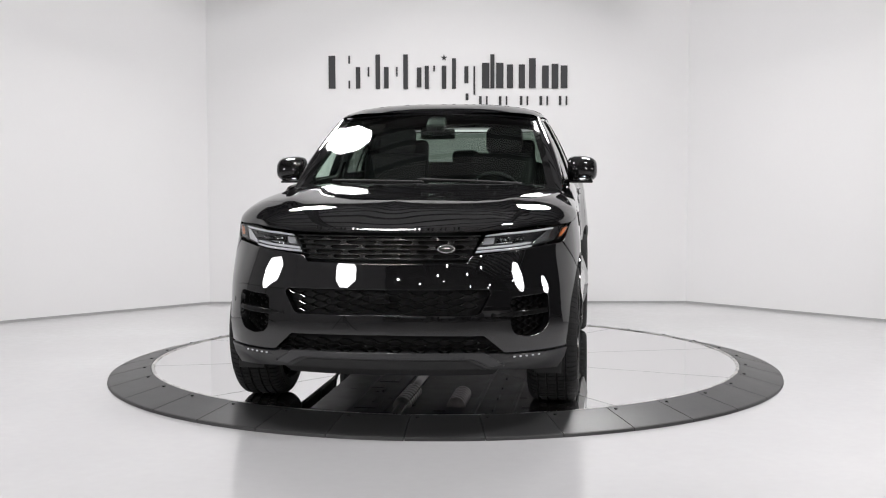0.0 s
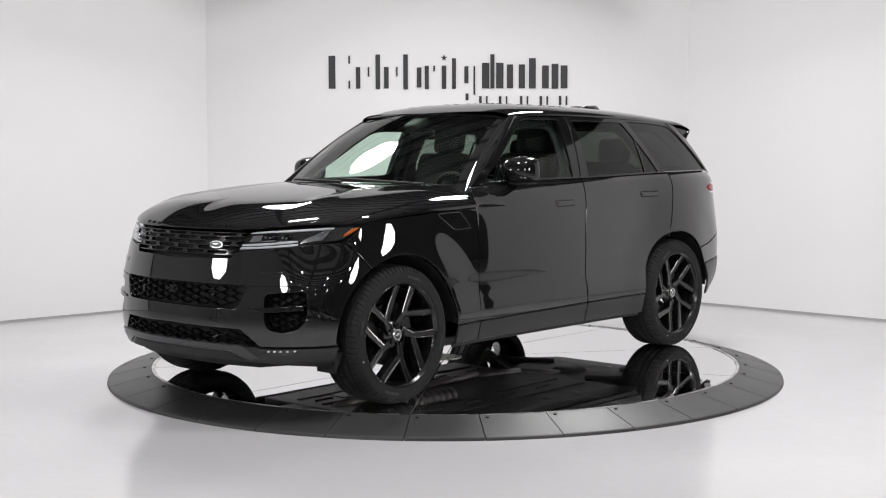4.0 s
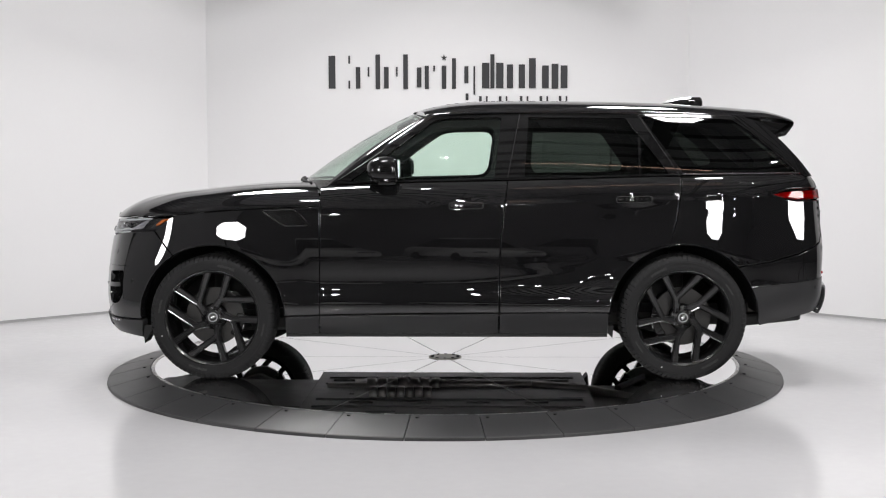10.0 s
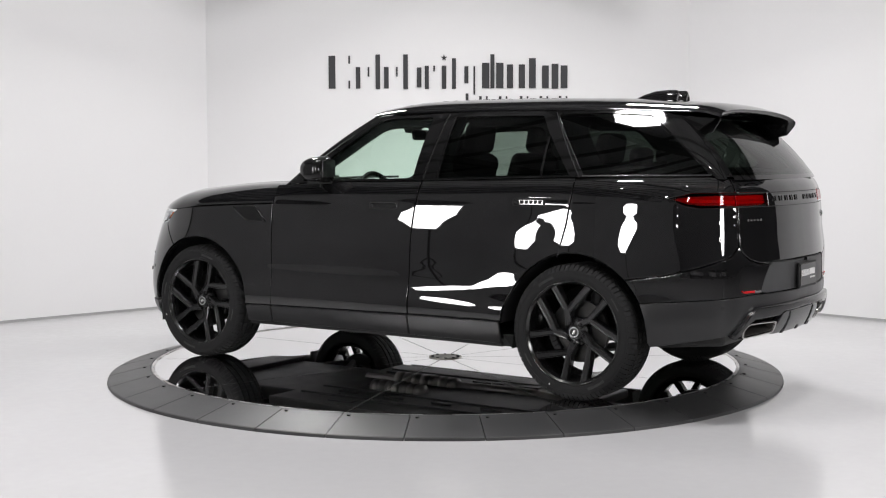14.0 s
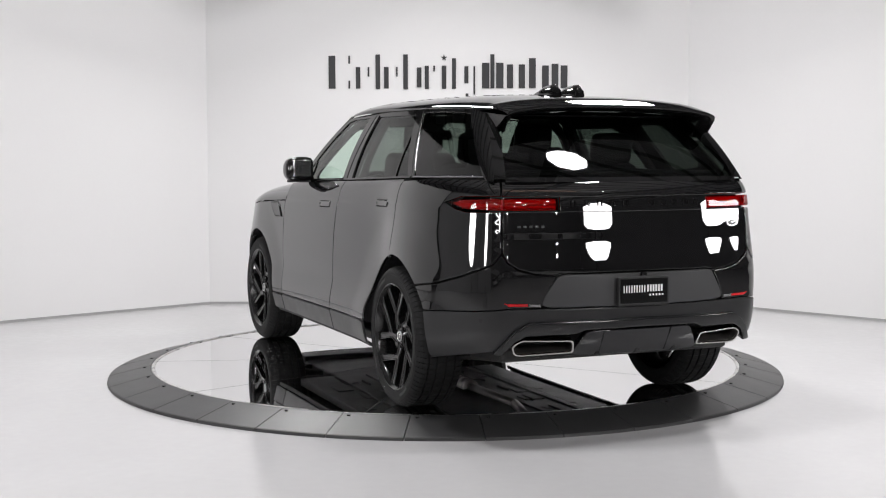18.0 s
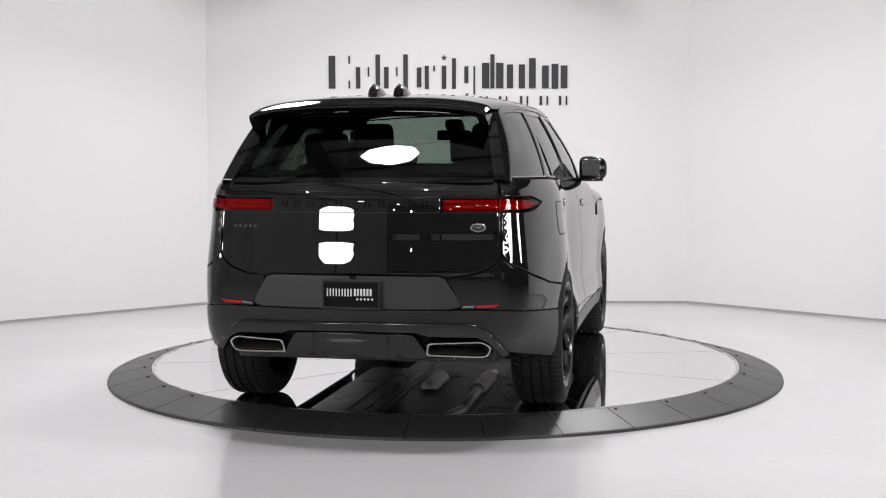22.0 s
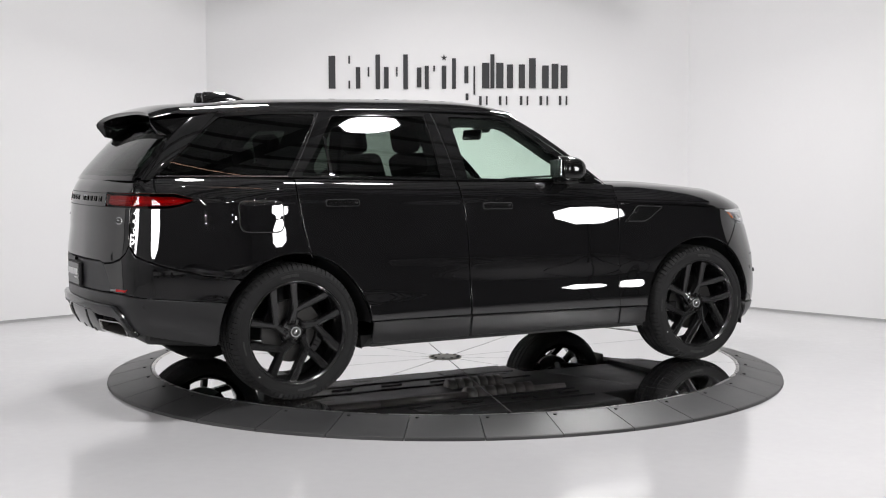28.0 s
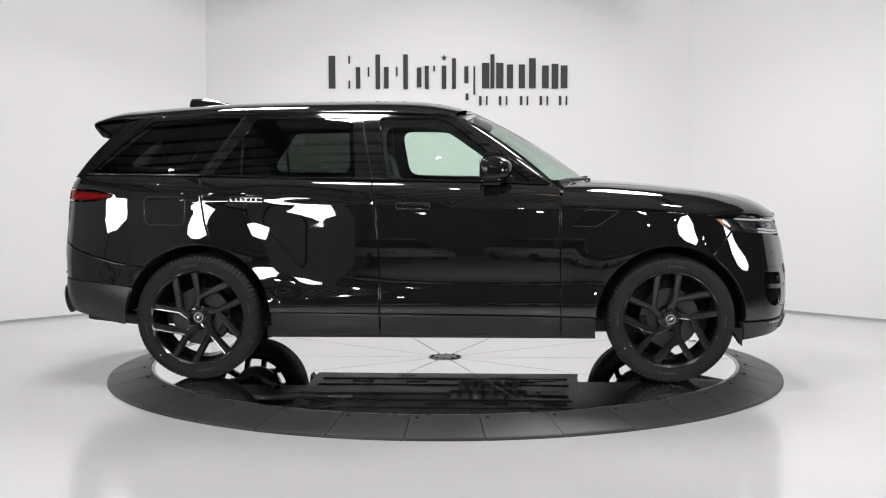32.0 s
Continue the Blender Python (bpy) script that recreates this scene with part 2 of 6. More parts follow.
def skin(name, outline, f, mat, parent, label="", holes=(), step=0.05, thick=0.014, edge=0.0038, gap=0.0026, lift=0.0, flip=False):
    """A sheet of the surface f(u, v), cut to the outline, with rounded rims and thickness."""
    outline = dense(inset(outline, gap + edge), step)
    holes = [dense(inset(h, -(gap + edge)), step) for h in holes]
    pts, edges = [], []
    for loop in (outline, *holes):
        k = len(pts)
        pts += loop
        edges += [(k + i, k + (i + 1) % len(loop)) for i in range(len(loop))]
    rim = np.array(pts)
    us, vs = [q[0] for q in outline], [q[1] for q in outline]
    row = 0
    v = min(vs) + step / 2
    while v < max(vs):
        u = min(us) + (step / 2 if row % 2 else step)
        while u < max(us):
            if inside(outline, u, v) and not any(inside(h, u, v) for h in holes):
                if np.min((rim[:, 0] - u) ** 2 + (rim[:, 1] - v) ** 2) > (step * 0.55) ** 2:
                    pts.append((u, v))
            u += step
        v += step * 0.87
        row += 1
    got = geometry.delaunay_2d_cdt([Vector(q) for q in pts], edges, [], 0, 1e-7)
    uv, tris = got[0], got[2]
    keep = []
    for t in tris:
        cu, cv = sum(uv[i][0] for i in t) / 3, sum(uv[i][1] for i in t) / 3
        if inside(outline, cu, cv) and not any(inside(h, cu, cv) for h in holes):
            keep.append(tuple(t))
    P, N = [], []
    e = 0.003
    for u, v in uv:
        p = np.array(f(u, v))
        du = np.array(f(u + e, v)) - np.array(f(u - e, v))
        dv = np.array(f(u, v + e)) - np.array(f(u, v - e))
        n = np.cross(du, dv)
        n /= np.linalg.norm(n) + 1e-12
        if flip:
            n = -n
        P.append(p + n * lift)
        N.append(n)
    count, verts, normals, faces = {}, list(P), list(N), []
    for t in keep:
        a, b, c = t
        if np.dot(np.cross(P[b] - P[a], P[c] - P[a]), N[a]) < 0:
            t = (a, c, b)
        faces.append(t)
        for i in range(3):
            k = (t[i], t[(i + 1) % 3])
            count[k] = count.get(k, 0) + 1
    border = [k for k in count if (k[1], k[0]) not in count]
    out = {}
    for a, b in border:
        d = P[b] - P[a]
        for i, along in ((a, d), (b, d)):
            out.setdefault(i, []).append(np.cross(along / (np.linalg.norm(along) + 1e-9), N[i]))
    ring1, ring2 = {}, {}
    for i, ws in out.items():
        w = sum(ws)
        w = w / (np.linalg.norm(w) + 1e-9)
        ring1[i] = len(verts)
        verts.append(P[i] + w * edge - N[i] * edge)
        normals.append((w + N[i] * 0.25) / np.linalg.norm(w + N[i] * 0.25))
        ring2[i] = len(verts)
        verts.append(P[i] + w * edge - N[i] * max(thick, edge * 1.5))
        normals.append(w)
    for a, b in border:
        faces.append((b, a, ring1[a], ring1[b]))
        faces.append((ring1[b], ring1[a], ring2[a], ring2[b]))
    return child(name, mesh_of(name, verts, faces, mat, normals), parent, label)


def grid(name, f, us, vs, mat, parent, label="", flip=False, thick=0.0):
    """A sheet of f over a grid of u and v with true normals."""
    verts, normals, faces = [], [], []
    e = 0.002
    for u in us:
        for v in vs:
            p = np.array(f(u, v))
            n = np.cross(np.array(f(u + e, v)) - np.array(f(u - e, v)), np.array(f(u, v + e)) - np.array(f(u, v - e)))
            n /= np.linalg.norm(n) + 1e-12
            verts.append(p)
            normals.append(-n if flip else n)
    k = len(vs)
    for i in range(len(us) - 1):
        for j in range(k - 1):
            q = (i * k + j, (i + 1) * k + j, (i + 1) * k + j + 1, i * k + j + 1)
            faces.append(q[::-1] if flip else q)
    if thick:
        n = len(verts)
        rim = [i * k for i in range(len(us))] + [(len(us) - 1) * k + j for j in range(1, k)] \
            + [i * k + k - 1 for i in range(len(us) - 2, -1, -1)] + [j for j in range(k - 2, 0, -1)]
        low = {}
        for i in rim:
            low[i] = len(verts)
            verts.append(verts[i] - normals[i] * thick)
            normals.append(normals[i])
        for a, b in zip(rim, rim[1:] + rim[:1]):
            faces.append((b, a, low[a], low[b]) if flip else (a, b, low[b], low[a]))
    return child(name, mesh_of(name, verts, faces, mat, normals), parent, label)

# ---- the booth: white walls on three sides, open towards the dark hall ----
WALL_H = 3.9


def wall(name, a, b, h, t=0.12, mat=WALL, label="", out=1):
    """An upright wall from a to b on the plan, its inner face on the line."""
    a, b = Vector((*a, 0)), Vector((*b, 0))
    d = (b - a).normalized()
    n = Vector((d.y, -d.x, 0)) * t * out
    bm = bmesh.new()
    m = Matrix(((d.x, n.x / t, 0, 0), (d.y, n.y / t, 0, 0), (0, 0, 1, 0), (0, 0, 0, 1)))
    m.translation = (a + b) / 2 + n / 2 + Vector((0, 0, h / 2))
    block(bm, ((b - a).length, t, h), m)
    bmesh.ops.recalc_face_normals(bm, faces=bm.faces)
    ob = part(name, bm, mat, None)
    return tagged(ob, label or "plain white painted booth wall", "wall", kind="structure")


PLAN = [(-6.72, 0.0), (-2.43, 3.98), (2.485, 3.98), (6.62, -0.10)]


def booth():
    # a back wall and two slanting wings; thin grey strip along the foot of each
    for i, n in enumerate(("wall_back_left", "wall_back", "wall_back_right")):
        a, b = Vector(PLAN[i]), Vector(PLAN[i + 1])
        wall(n, a, b, WALL_H, out=-1)
        d = (b - a).normalized()
        q = Vector((d.y, -d.x)) * 0.004
        wall("baseboard", a + q, b + q, 0.022, 0.006, TRIM_STRIP, "thin grey strip at the foot of the wall", out=-1)
    # out of view on the left; their base colour carries the falloff of light
    for n, a, b in (("wall_left", (-6.4, -5.6), (-6.78, -0.1)), ("wall_front_left", (-2.64, -9.6), (-6.4, -5.6))):
        wall(n, a, b, WALL_H, out=-1, mat=DIM_LIGHT_WALL, label="wall beside the booth, its weak light put into the grey")
    bm = bmesh.new()
    block(bm, (60, 60, 0.2), pose(0, 0, -0.1))
    tagged(part("floor", bm, FLOOR, None), "glossy light grey epoxy floor with faint scuffs", "floor", kind="structure")
    # hall beyond the booth
    for n, a, b in (("wall_hall_front", (-16, -24), (16, -24)), ("wall_hall_left", (-16, -24), (-16, 14)),
                    ("wall_hall_right", (16, -24), (16, 14)), ("wall_hall_back", (-16, 14), (16, 14))):
        wall(n, a, b, 7.6, 0.2, HALL, "dark cladding of the hall")
    bm = bmesh.new()
    block(bm, (32.4, 38.4, 0.2), pose(0, -5, 7.6))
    tagged(part("ceiling", bm, ROOFING, None), "grey sheet metal roof of the hall", "ceiling", kind="structure")
    bm = bmesh.new()
    for i in range(32):
        block(bm, (32, 0.16, 0.20), pose(0, -23.5 + i * 1.2, 7.40))
    for i in range(6):
        block(bm, (0.28, 38, 0.5), pose(-14 + i * 5.6, -5, 7.2))
        for j in range(9):
            rod(bm, (-14 + i * 5.6, -23 + j * 4.2, 6.98), (-14 + i * 5.6, -20.9 + j * 4.2, 7.40), 0.05, 6)
    tagged(part("roof_beams", bm, HALL, None), "dark purlins and beams under the hall roof", "roof beams", kind="structure")


def hall_lamp(x, y, z):
    root = new("hall_lamp")
    root.matrix_world = Matrix.Translation((x, y, z))
    tagged(root, "small round hanging hall lamp", "lamp", "hall lamps")
    v, f = lathe([(0.0, -0.07), (0.05, -0.065), (0.07, -0.03), (0.07, 0.03), (0.05, 0.06)], 16, "Z")
    child("lamp_glass", mesh_of("lamp_glass", v, [q[::-1] for q in f], SPOT), root, "frosted glowing drum")
    v, f = lathe([(0.052, 0.055), (0.05, 0.12), (0.03, 0.18), (0.0, 0.18)], 16, "Z")
    child("lamp_cap", mesh_of("lamp_cap", v, f, CLOTH), root)
    bm = bmesh.new()
    rod(bm, (0, 0, 0.17), (0, 0, 7.5 - z), 0.01, 6)
    part("lamp_cord", bm, CLOTH, root)


def parked_car(x, y, turn, paint, label):
    """A plain saloon far off in the hall."""
    root = new("parked_car")
    root.matrix_world = pose(x, y, 0, 0, 0, turn)
    tagged(root, label, "car", "cars parked in the hall")

    def slab(name, prof, w0, w1, mat, z_turn, note=""):
        bm = bmesh.new()
        k = len(prof)
        rows = []
        for m in PAIR_SIDES:
            rows.append([bm.verts.new((px, m * (w0 if pz < z_turn else w1), pz)) for px, pz in prof])
        bm.faces.new(rows[0])
        bm.faces.new(rows[1][::-1])
        for i in range(k):
            bm.faces.new((rows[0][i], rows[1][i], rows[1][(i + 1) % k], rows[0][(i + 1) % k]))
        bmesh.ops.recalc_face_normals(bm, faces=bm.faces)
        bmesh.ops.bevel(bm, geom=list(bm.edges), offset=0.04, segments=2, affect="EDGES")
        return part(name, bm, mat, root, note, smooth=True)
    slab("body", [(2.25, 0.30), (2.32, 0.55), (2.15, 0.74), (1.2, 0.92), (-1.9, 1.0), (-2.3, 0.92), (-2.32, 0.5), (-2.2, 0.30)], 0.90, 0.86, paint, 0.8)
    slab("glasshouse", [(1.15, 0.90), (0.35, 1.36), (-0.9, 1.40), (-1.85, 0.98)], 0.80, 0.58, PIANO, 1.1, "dark windows")
    slab("roof", [(0.40, 1.36), (0.2, 1.42), (-0.8, 1.44), (-1.0, 1.39)], 0.60, 0.55, paint, 1.39)
    for px in (1.40, -1.40):
        for m in PAIR_SIDES:
            v, f = lathe([(0.0, 0.10), (0.20, 0.11), (0.23, 0.12), (0.32, 0.10), (0.33, 0.0), (0.32, -0.10), (0.0, -0.10)], 24)
            child("wheel", mesh_of("wheel", v, f, TYRE), root).matrix_basis = pose(px, m * 0.80, 0.33, 0, 0, 0 if m > 0 else 180)
    for m in PAIR_SIDES:
        bm = bmesh.new()
        block(bm, (0.10, 0.34, 0.12), pose(2.22, m * 0.62, 0.66), 0.03)
        part("headlamp", bm, LAMP_GREY, root)


PAIR_SIDES = (1, -1)


def strip_lamp(x, y, z, length):
    root = new("strip_lamp")
    root.matrix_world = Matrix.Translation((x, y, z))
    tagged(root, "long warm white strip lamp hung under the hall roof", "lamp")
    bm = bmesh.new()
    block(bm, (length, 0.10, 0.05), pose(0, 0, 0.05), 0.008)
    part("lamp_housing", bm, CLOTH, root)
    bm = bmesh.new()
    rod(bm, (-length / 2 + 0.02, 0, 0), (length / 2 - 0.02, 0, 0), 0.024)
    part("tube", bm, WARM_TUBE, root, "warm glowing tube")
    for k in (-0.4, 0.4):
        bm = bmesh.new()
        rod(bm, (k * length, 0, 0.07), (k * length, 0, 7.5 - z), 0.006, 6)
        part("hanger", bm, CLOTH, root)


def softbox(eye, aim, r, place):
    """An octagonal softbox on a stand, lit from within."""
    hung = place != "stand"
    root = new("softbox")
    root.matrix_world = Matrix.Translation((eye[0], eye[1], 0))
    tagged(root, "octagonal white studio softbox hung from the hall roof" if hung else "octagonal white studio softbox on a black tripod stand", "studio light", "softboxes")
    m = look((0, 0, eye[2]), (aim[0] - eye[0], aim[1] - eye[1], aim[2]))
    bm = bmesh.new()
    vs = [m @ Vector((r * math.cos(math.pi / 8 + i * math.pi / 4), r * math.sin(math.pi / 8 + i * math.pi / 4), 0)) for i in range(8)]
    bm.faces.new([bm.verts.new(v) for v in vs])
    bmesh.ops.recalc_face_normals(bm, faces=bm.faces)
    part("diffuser", bm, DIFFUSER[place], root, "glowing white diffuser cloth")
    bm = bmesh.new()
    front = [bm.verts.new(m @ Vector((r * 1.03 * math.cos(math.pi / 8 + i * math.pi / 4), r * 1.03 * math.sin(math.pi / 8 + i * math.pi / 4), 0.012))) for i in range(8)]
    back = [bm.verts.new(m @ Vector((0.1 * math.cos(math.pi / 8 + i * math.pi / 4), 0.1 * math.sin(math.pi / 8 + i * math.pi / 4), 0.45))) for i in range(8)]
    for i in range(8):
        bm.faces.new((front[i], front[(i + 1) % 8], back[(i + 1) % 8], back[i]))
    bm.faces.new(back)
    bm.faces.new(front[::-1])
    bmesh.ops.recalc_face_normals(bm, faces=bm.faces)
    part("cloth_shell", bm, CLOTH, root, "black cloth shell")
    hub = m @ Vector((0, 0, 0.5))
    bm = bmesh.new()
    rod(bm, m @ Vector((0, 0, 0.45)), m @ Vector((0, 0, 0.72)), 0.07, 16)
    part("lamp_head", bm, CLOTH, root)
    if hung:
        bm = bmesh.new()
        rod(bm, (hub.x, hub.y, hub.z), (hub.x, hub.y, 7.52), 0.016)
        part("drop_rod", bm, CLOTH, root)
        return
    bm = bmesh.new()
    rod(bm, (hub.x, hub.y, 0.35), (hub.x, hub.y, hub.z), 0.016)
    part("pole", bm, CLOTH, root)
    for i in range(3):
        a = i * 2.094 + 0.4
        bm = bmesh.new()
        rod(bm, (hub.x, hub.y, 0.62), (hub.x + 0.5 * math.cos(a), hub.y + 0.5 * math.sin(a), 0.012), 0.011)
        part("leg", bm, CLOTH, root)


def wall_sign():
    """Wall lettering of a firm's mark, as plain upright bars of its strokes."""
    root = new("wall_sign")
    root.matrix_world = Matrix.Translation((0.03, 3.98, 2.3))
    tagged(root, "large black acrylic sign of plain bars on the white wall", "sign")
    kx, kz = 0.005765, 0.005724

    def bar(x0, x1, y0, y1, name="bar"):
        bm = bmesh.new()
        cx, cz = (-1.1944 + ((x0 + x1) / 2 - 580) * kx) - 0.03, (2.549 - ((y0 + y1) / 2 - 97) * kz) - 2.3
        block(bm, ((x1 - x0) * kx, 0.014, (y1 - y0) * kz), pose(cx, -0.007, cz), 0.002)
        part(name, bm, SIGN, root)
    for x0, x1, y0, y1 in ((582, 594, 99, 157), (617, 620, 99, 113), (617, 620, 143, 157), (630, 638, 119, 157), (651, 654, 119, 136), (665, 673, 97, 158),
                           (680, 688, 119, 157), (701, 704, 119, 136), (714, 722, 97, 158), (738, 746, 120, 155), (752, 759, 117, 158), (767, 770, 117, 127),
                           (782, 790, 117, 158), (800, 807, 104, 158), (822, 829, 118, 148), (838, 841, 118, 168), (824, 829, 166, 178)):
        bar(x0, x1, y0, y1)
    for x0, x1, y0, y1 in ((853, 866, 112, 157), (868, 875, 97, 157), (878, 891, 112, 157), (897, 908, 115, 157), (918, 929, 115, 157), (936, 948, 104, 157),
                           (959, 971, 117, 157), (976, 988, 114, 158), (992, 1004, 117, 157)):
        bar(x0, x1, y0, y1, "bold_bar")
    for x in (848, 883, 920, 955, 989):
        bar(x, x + 4.5, 171, 187, "small_bar")
        bar(x + 12, x + 15, 171, 187, "small_bar")
    bm = bmesh.new()
    c = Vector((-1.1944 + (786 - 580) * kx - 0.03, 0, 2.549 - (103 - 97) * kz - 2.3))
    ring = []
    for i in range(10):
        r = (0.034 if i % 2 == 0 else 0.014)
        ring.append(bm.verts.new(c + Vector((r * math.sin(i * math.pi / 5), -0.012, r * math.cos(i * math.pi / 5)))))
    face = bm.faces.new(ring)
    got = bmesh.ops.extrude_face_region(bm, geom=[face])
    bmesh.ops.translate(bm, vec=(0, 0.012, 0), verts=[g for g in got["geom"] if isinstance(g, bmesh.types.BMVert)])
    bmesh.ops.recalc_face_normals(bm, faces=bm.faces)
    part("star", bm, SIGN, root)


def turntable():
    """The fixed ring of black ramp segments and the turning mirror disc."""
    ring = new("turntable_ring")
    tagged(ring, "black rubber ramp ring of the turntable in wedge segments", "turntable ring")
    n = 34
    prof = [(RING_R, 0.0), (RING_R - 0.004, 0.016), (RING_R - 0.012, 0.020), (DISC_R + 0.022, DISC_Z + 0.004), (DISC_R + 0.014, DISC_Z + 0.004), (DISC_R + 0.013, 0.0)]
    half = math.pi / n
    verts, faces = [], []
    steps = 6
    for i in range(steps + 1):
        a = -half + 0.0012 + (2 * half - 0.0024) * i / steps
        for r, h in prof:
            verts.append((r * math.cos(a), r * math.sin(a), h))
    k = len(prof)
    for i in range(steps):
        for j in range(k - 1):
            faces.append((i * k + j, (i + 1) * k + j, (i + 1) * k + j + 1, i * k + j + 1))
    faces.append(tuple(range(k))[::-1])
    faces.append(tuple(range(steps * k, steps * k + k)))
    me = mesh_of("ramp_segment", verts, faces, RING, smooth=False)
    bm = bmesh.new()
    rod(bm, (DISC_R + 0.055, 0, DISC_Z - 0.022), (DISC_R + 0.055, 0, DISC_Z + 0.002), 0.010, 12)
    bolt = bpy.data.meshes.new("bolt")
    bm.to_mesh(bolt)
    bm.free()
    bolt.materials.append(DARK)
    for i in range(n):
        a = -math.pi / 2 + (i + 0.5) * 2 * math.pi / n - math.radians(0.1)
        seg = child("ramp_segment", me, ring)
        seg.matrix_basis = Matrix.Rotation(a + half, 4, "Z")
        b = child("bolt", bolt, seg)
        b.matrix_basis = Matrix.Rotation(-half + 0.02, 4, "Z")
    disc = new("turntable_disc")
    disc.matrix_world = Matrix.Translation((0, 0, DISC_Z))
    tagged(disc, "polished mirror steel turntable disc in ten wedge plates", "turntable disc")
    # ten wedge plates with fine joints
    steps, w = 12, 2 * math.pi / 10
    verts, faces = [], []
    g = 0.0034
    for r in (0.10, DISC_R - 0.012):
        da = g / r
        for i in range(steps + 1):
            a = da + (w - 2 * da) * i / steps
            verts += [(r * math.cos(a), r * math.sin(a), 0.0), (r * math.cos(a), r * math.sin(a), -0.02)]
    o = 2 * (steps + 1)
    for i in range(steps):
        a, b = 2 * i, 2 * i + 2
        faces += [(a, a + o, b + o, b), (a + o, a + 1 + o, b + 1 + o, b + o)]
    faces += [(0, 1, o + 1, o), (2 * steps, 2 * steps + o, 2 * steps + o + 1, 2 * steps + 1)]
    me = mesh_of("wedge_plate", verts, faces, MIRROR, smooth=False)
    for i in range(10):
        child("wedge_plate", me, disc).matrix_basis = Matrix.Rotation(i * w, 4, "Z")
    v, f = lathe([(0.05, -0.004), (DISC_R - 0.006, -0.004)], 96, "Z")
    child("bed_plate", mesh_of("bed_plate", v, f, SEAM), disc, "dark bed under the joints")
    v, f = lathe([(DISC_R - 0.010, -0.02), (DISC_R - 0.010, 0.003), (DISC_R + 0.010, 0.003), (DISC_R + 0.010, -0.05)][::-1], 160, "Z")
    child("edge_rim", mesh_of("edge_rim", v, f, STEEL, smooth=False), disc, "thin bright steel rim")
    v, f = lathe([(0.118, -0.004), (0.116, 0.005), (0.0, 0.006)][::1], 48, "Z")
    hub = child("hub_plate", mesh_of("hub_plate", v, f, HUB, smooth=False), disc, "round steel hub plate with bolts")
    bm = bmesh.new()
    rod(bm, (0.095, 0, 0.003), (0.095, 0, 0.0085), 0.011, 12)
    bolt = bpy.data.meshes.new("hub_bolt")
    bm.to_mesh(bolt)
    bm.free()
    bolt.materials.append(DARK)
    for i in range(10):
        child("hub_bolt", bolt, hub).matrix_basis = Matrix.Rotation(i * w + 0.3, 4, "Z")
    return disc


TRIM_STRIP = vary(material("grey_wall_strip", (0.36, 0.36, 0.36), 0.6), 4.0, 0.1)
booth()
for eye, aim, r, place in SOFTBOXES:
    softbox(eye, aim, r, place)
for i in range(5):
    for j in range(4):
        hall_lamp(-9.0 + i * 4.5 + (j % 2) * 1.3, -11.0 - j * 3.4, 4.6 + 0.25 * ((i + j) % 3))
for x, y in ((-0.5, -6.0), (-5.4, -6.6), (6.0, -6.3)):
    hall_lamp(x, y, 6.6)
strip_lamp(2.2, -5.9, 5.5, 3.2)
for k, x in enumerate((-6.6, -3.2, 0.4, 3.6, 7.0, 10.4)):
    white = k in (1, 2, 4)
    parked_car(x, -15.5 - 0.4 * (k % 2), 62 + 4 * (k % 3), CAR_WHITE if white else CAR_SILVER,
               "white saloon car parked in the dark hall" if white else "silver saloon car parked in the dark hall")
wall_sign()
DISC = turntable()

# ---- the car: x forwards, y to its left, z up from the disc ----
CAR = new("car")
tagged(CAR, "gloss black luxury sport utility car on the turntable", "car")
WX, WZ, WR = 1.4985, 0.395, 0.403        # half the wheelbase, hub height, tyre radius
ARCH = 0.470                               # radius of the wheel openings

BELT = spline([0.85, 0.42, -0.3, -0.67, -1.37, -2.3], [1.238, 1.257, 1.272, 1.280, 1.298, 1.310])
# half outline on the plan at the widest height, from the nose to the tail
_knots = [(2.365, 0.0), (2.3643, 0.08), (2.3618, 0.16), (2.352, 0.28), (2.325, 0.42), (2.290, 0.54), (2.250, 0.64), (2.208, 0.73), (2.160, 0.80), (2.105, 0.857), (2.04, 0.907), (1.95, 0.956), (1.84, 0.994), (1.69, 1.013), (1.50, 1.018), (1.10, 1.011),
          (0.6, 1.006), (0.0, 1.002), (-0.6, 1.003), (-1.1, 1.012), (-1.5, 1.024), (-1.8, 1.009), (-2.03, 0.969), (-2.17, 0.931), (-2.28, 0.889), (-2.37, 0.836),
          (-2.420, 0.765), (-2.452, 0.65), (-2.488, 0.5), (-2.508, 0.4), (-2.523, 0.3), (-2.533, 0.2), (-2.5375, 0.1), (-2.539, 0.0)]
_chord = np.concatenate([[0], np.cumsum(np.hypot(*np.diff(np.array(_knots), axis=0).T))])
_fx, _fy = spline(_chord, [k[0] for k in _knots]), spline(_chord, [k[1] for k in _knots])
_t = np.linspace(0, _chord[-1], 3000)
_px, _py = np.array([_fx(t) for t in _t]), np.array([_fy(t) for t in _t])
_s = np.concatenate([[0], np.cumsum(np.hypot(np.diff(_px), np.diff(_py)))])
SMAX = float(_s[-1])
_tx, _ty = np.gradient(_px, _s), np.gradient(_py, _s)
_side = (_py > 0.88)

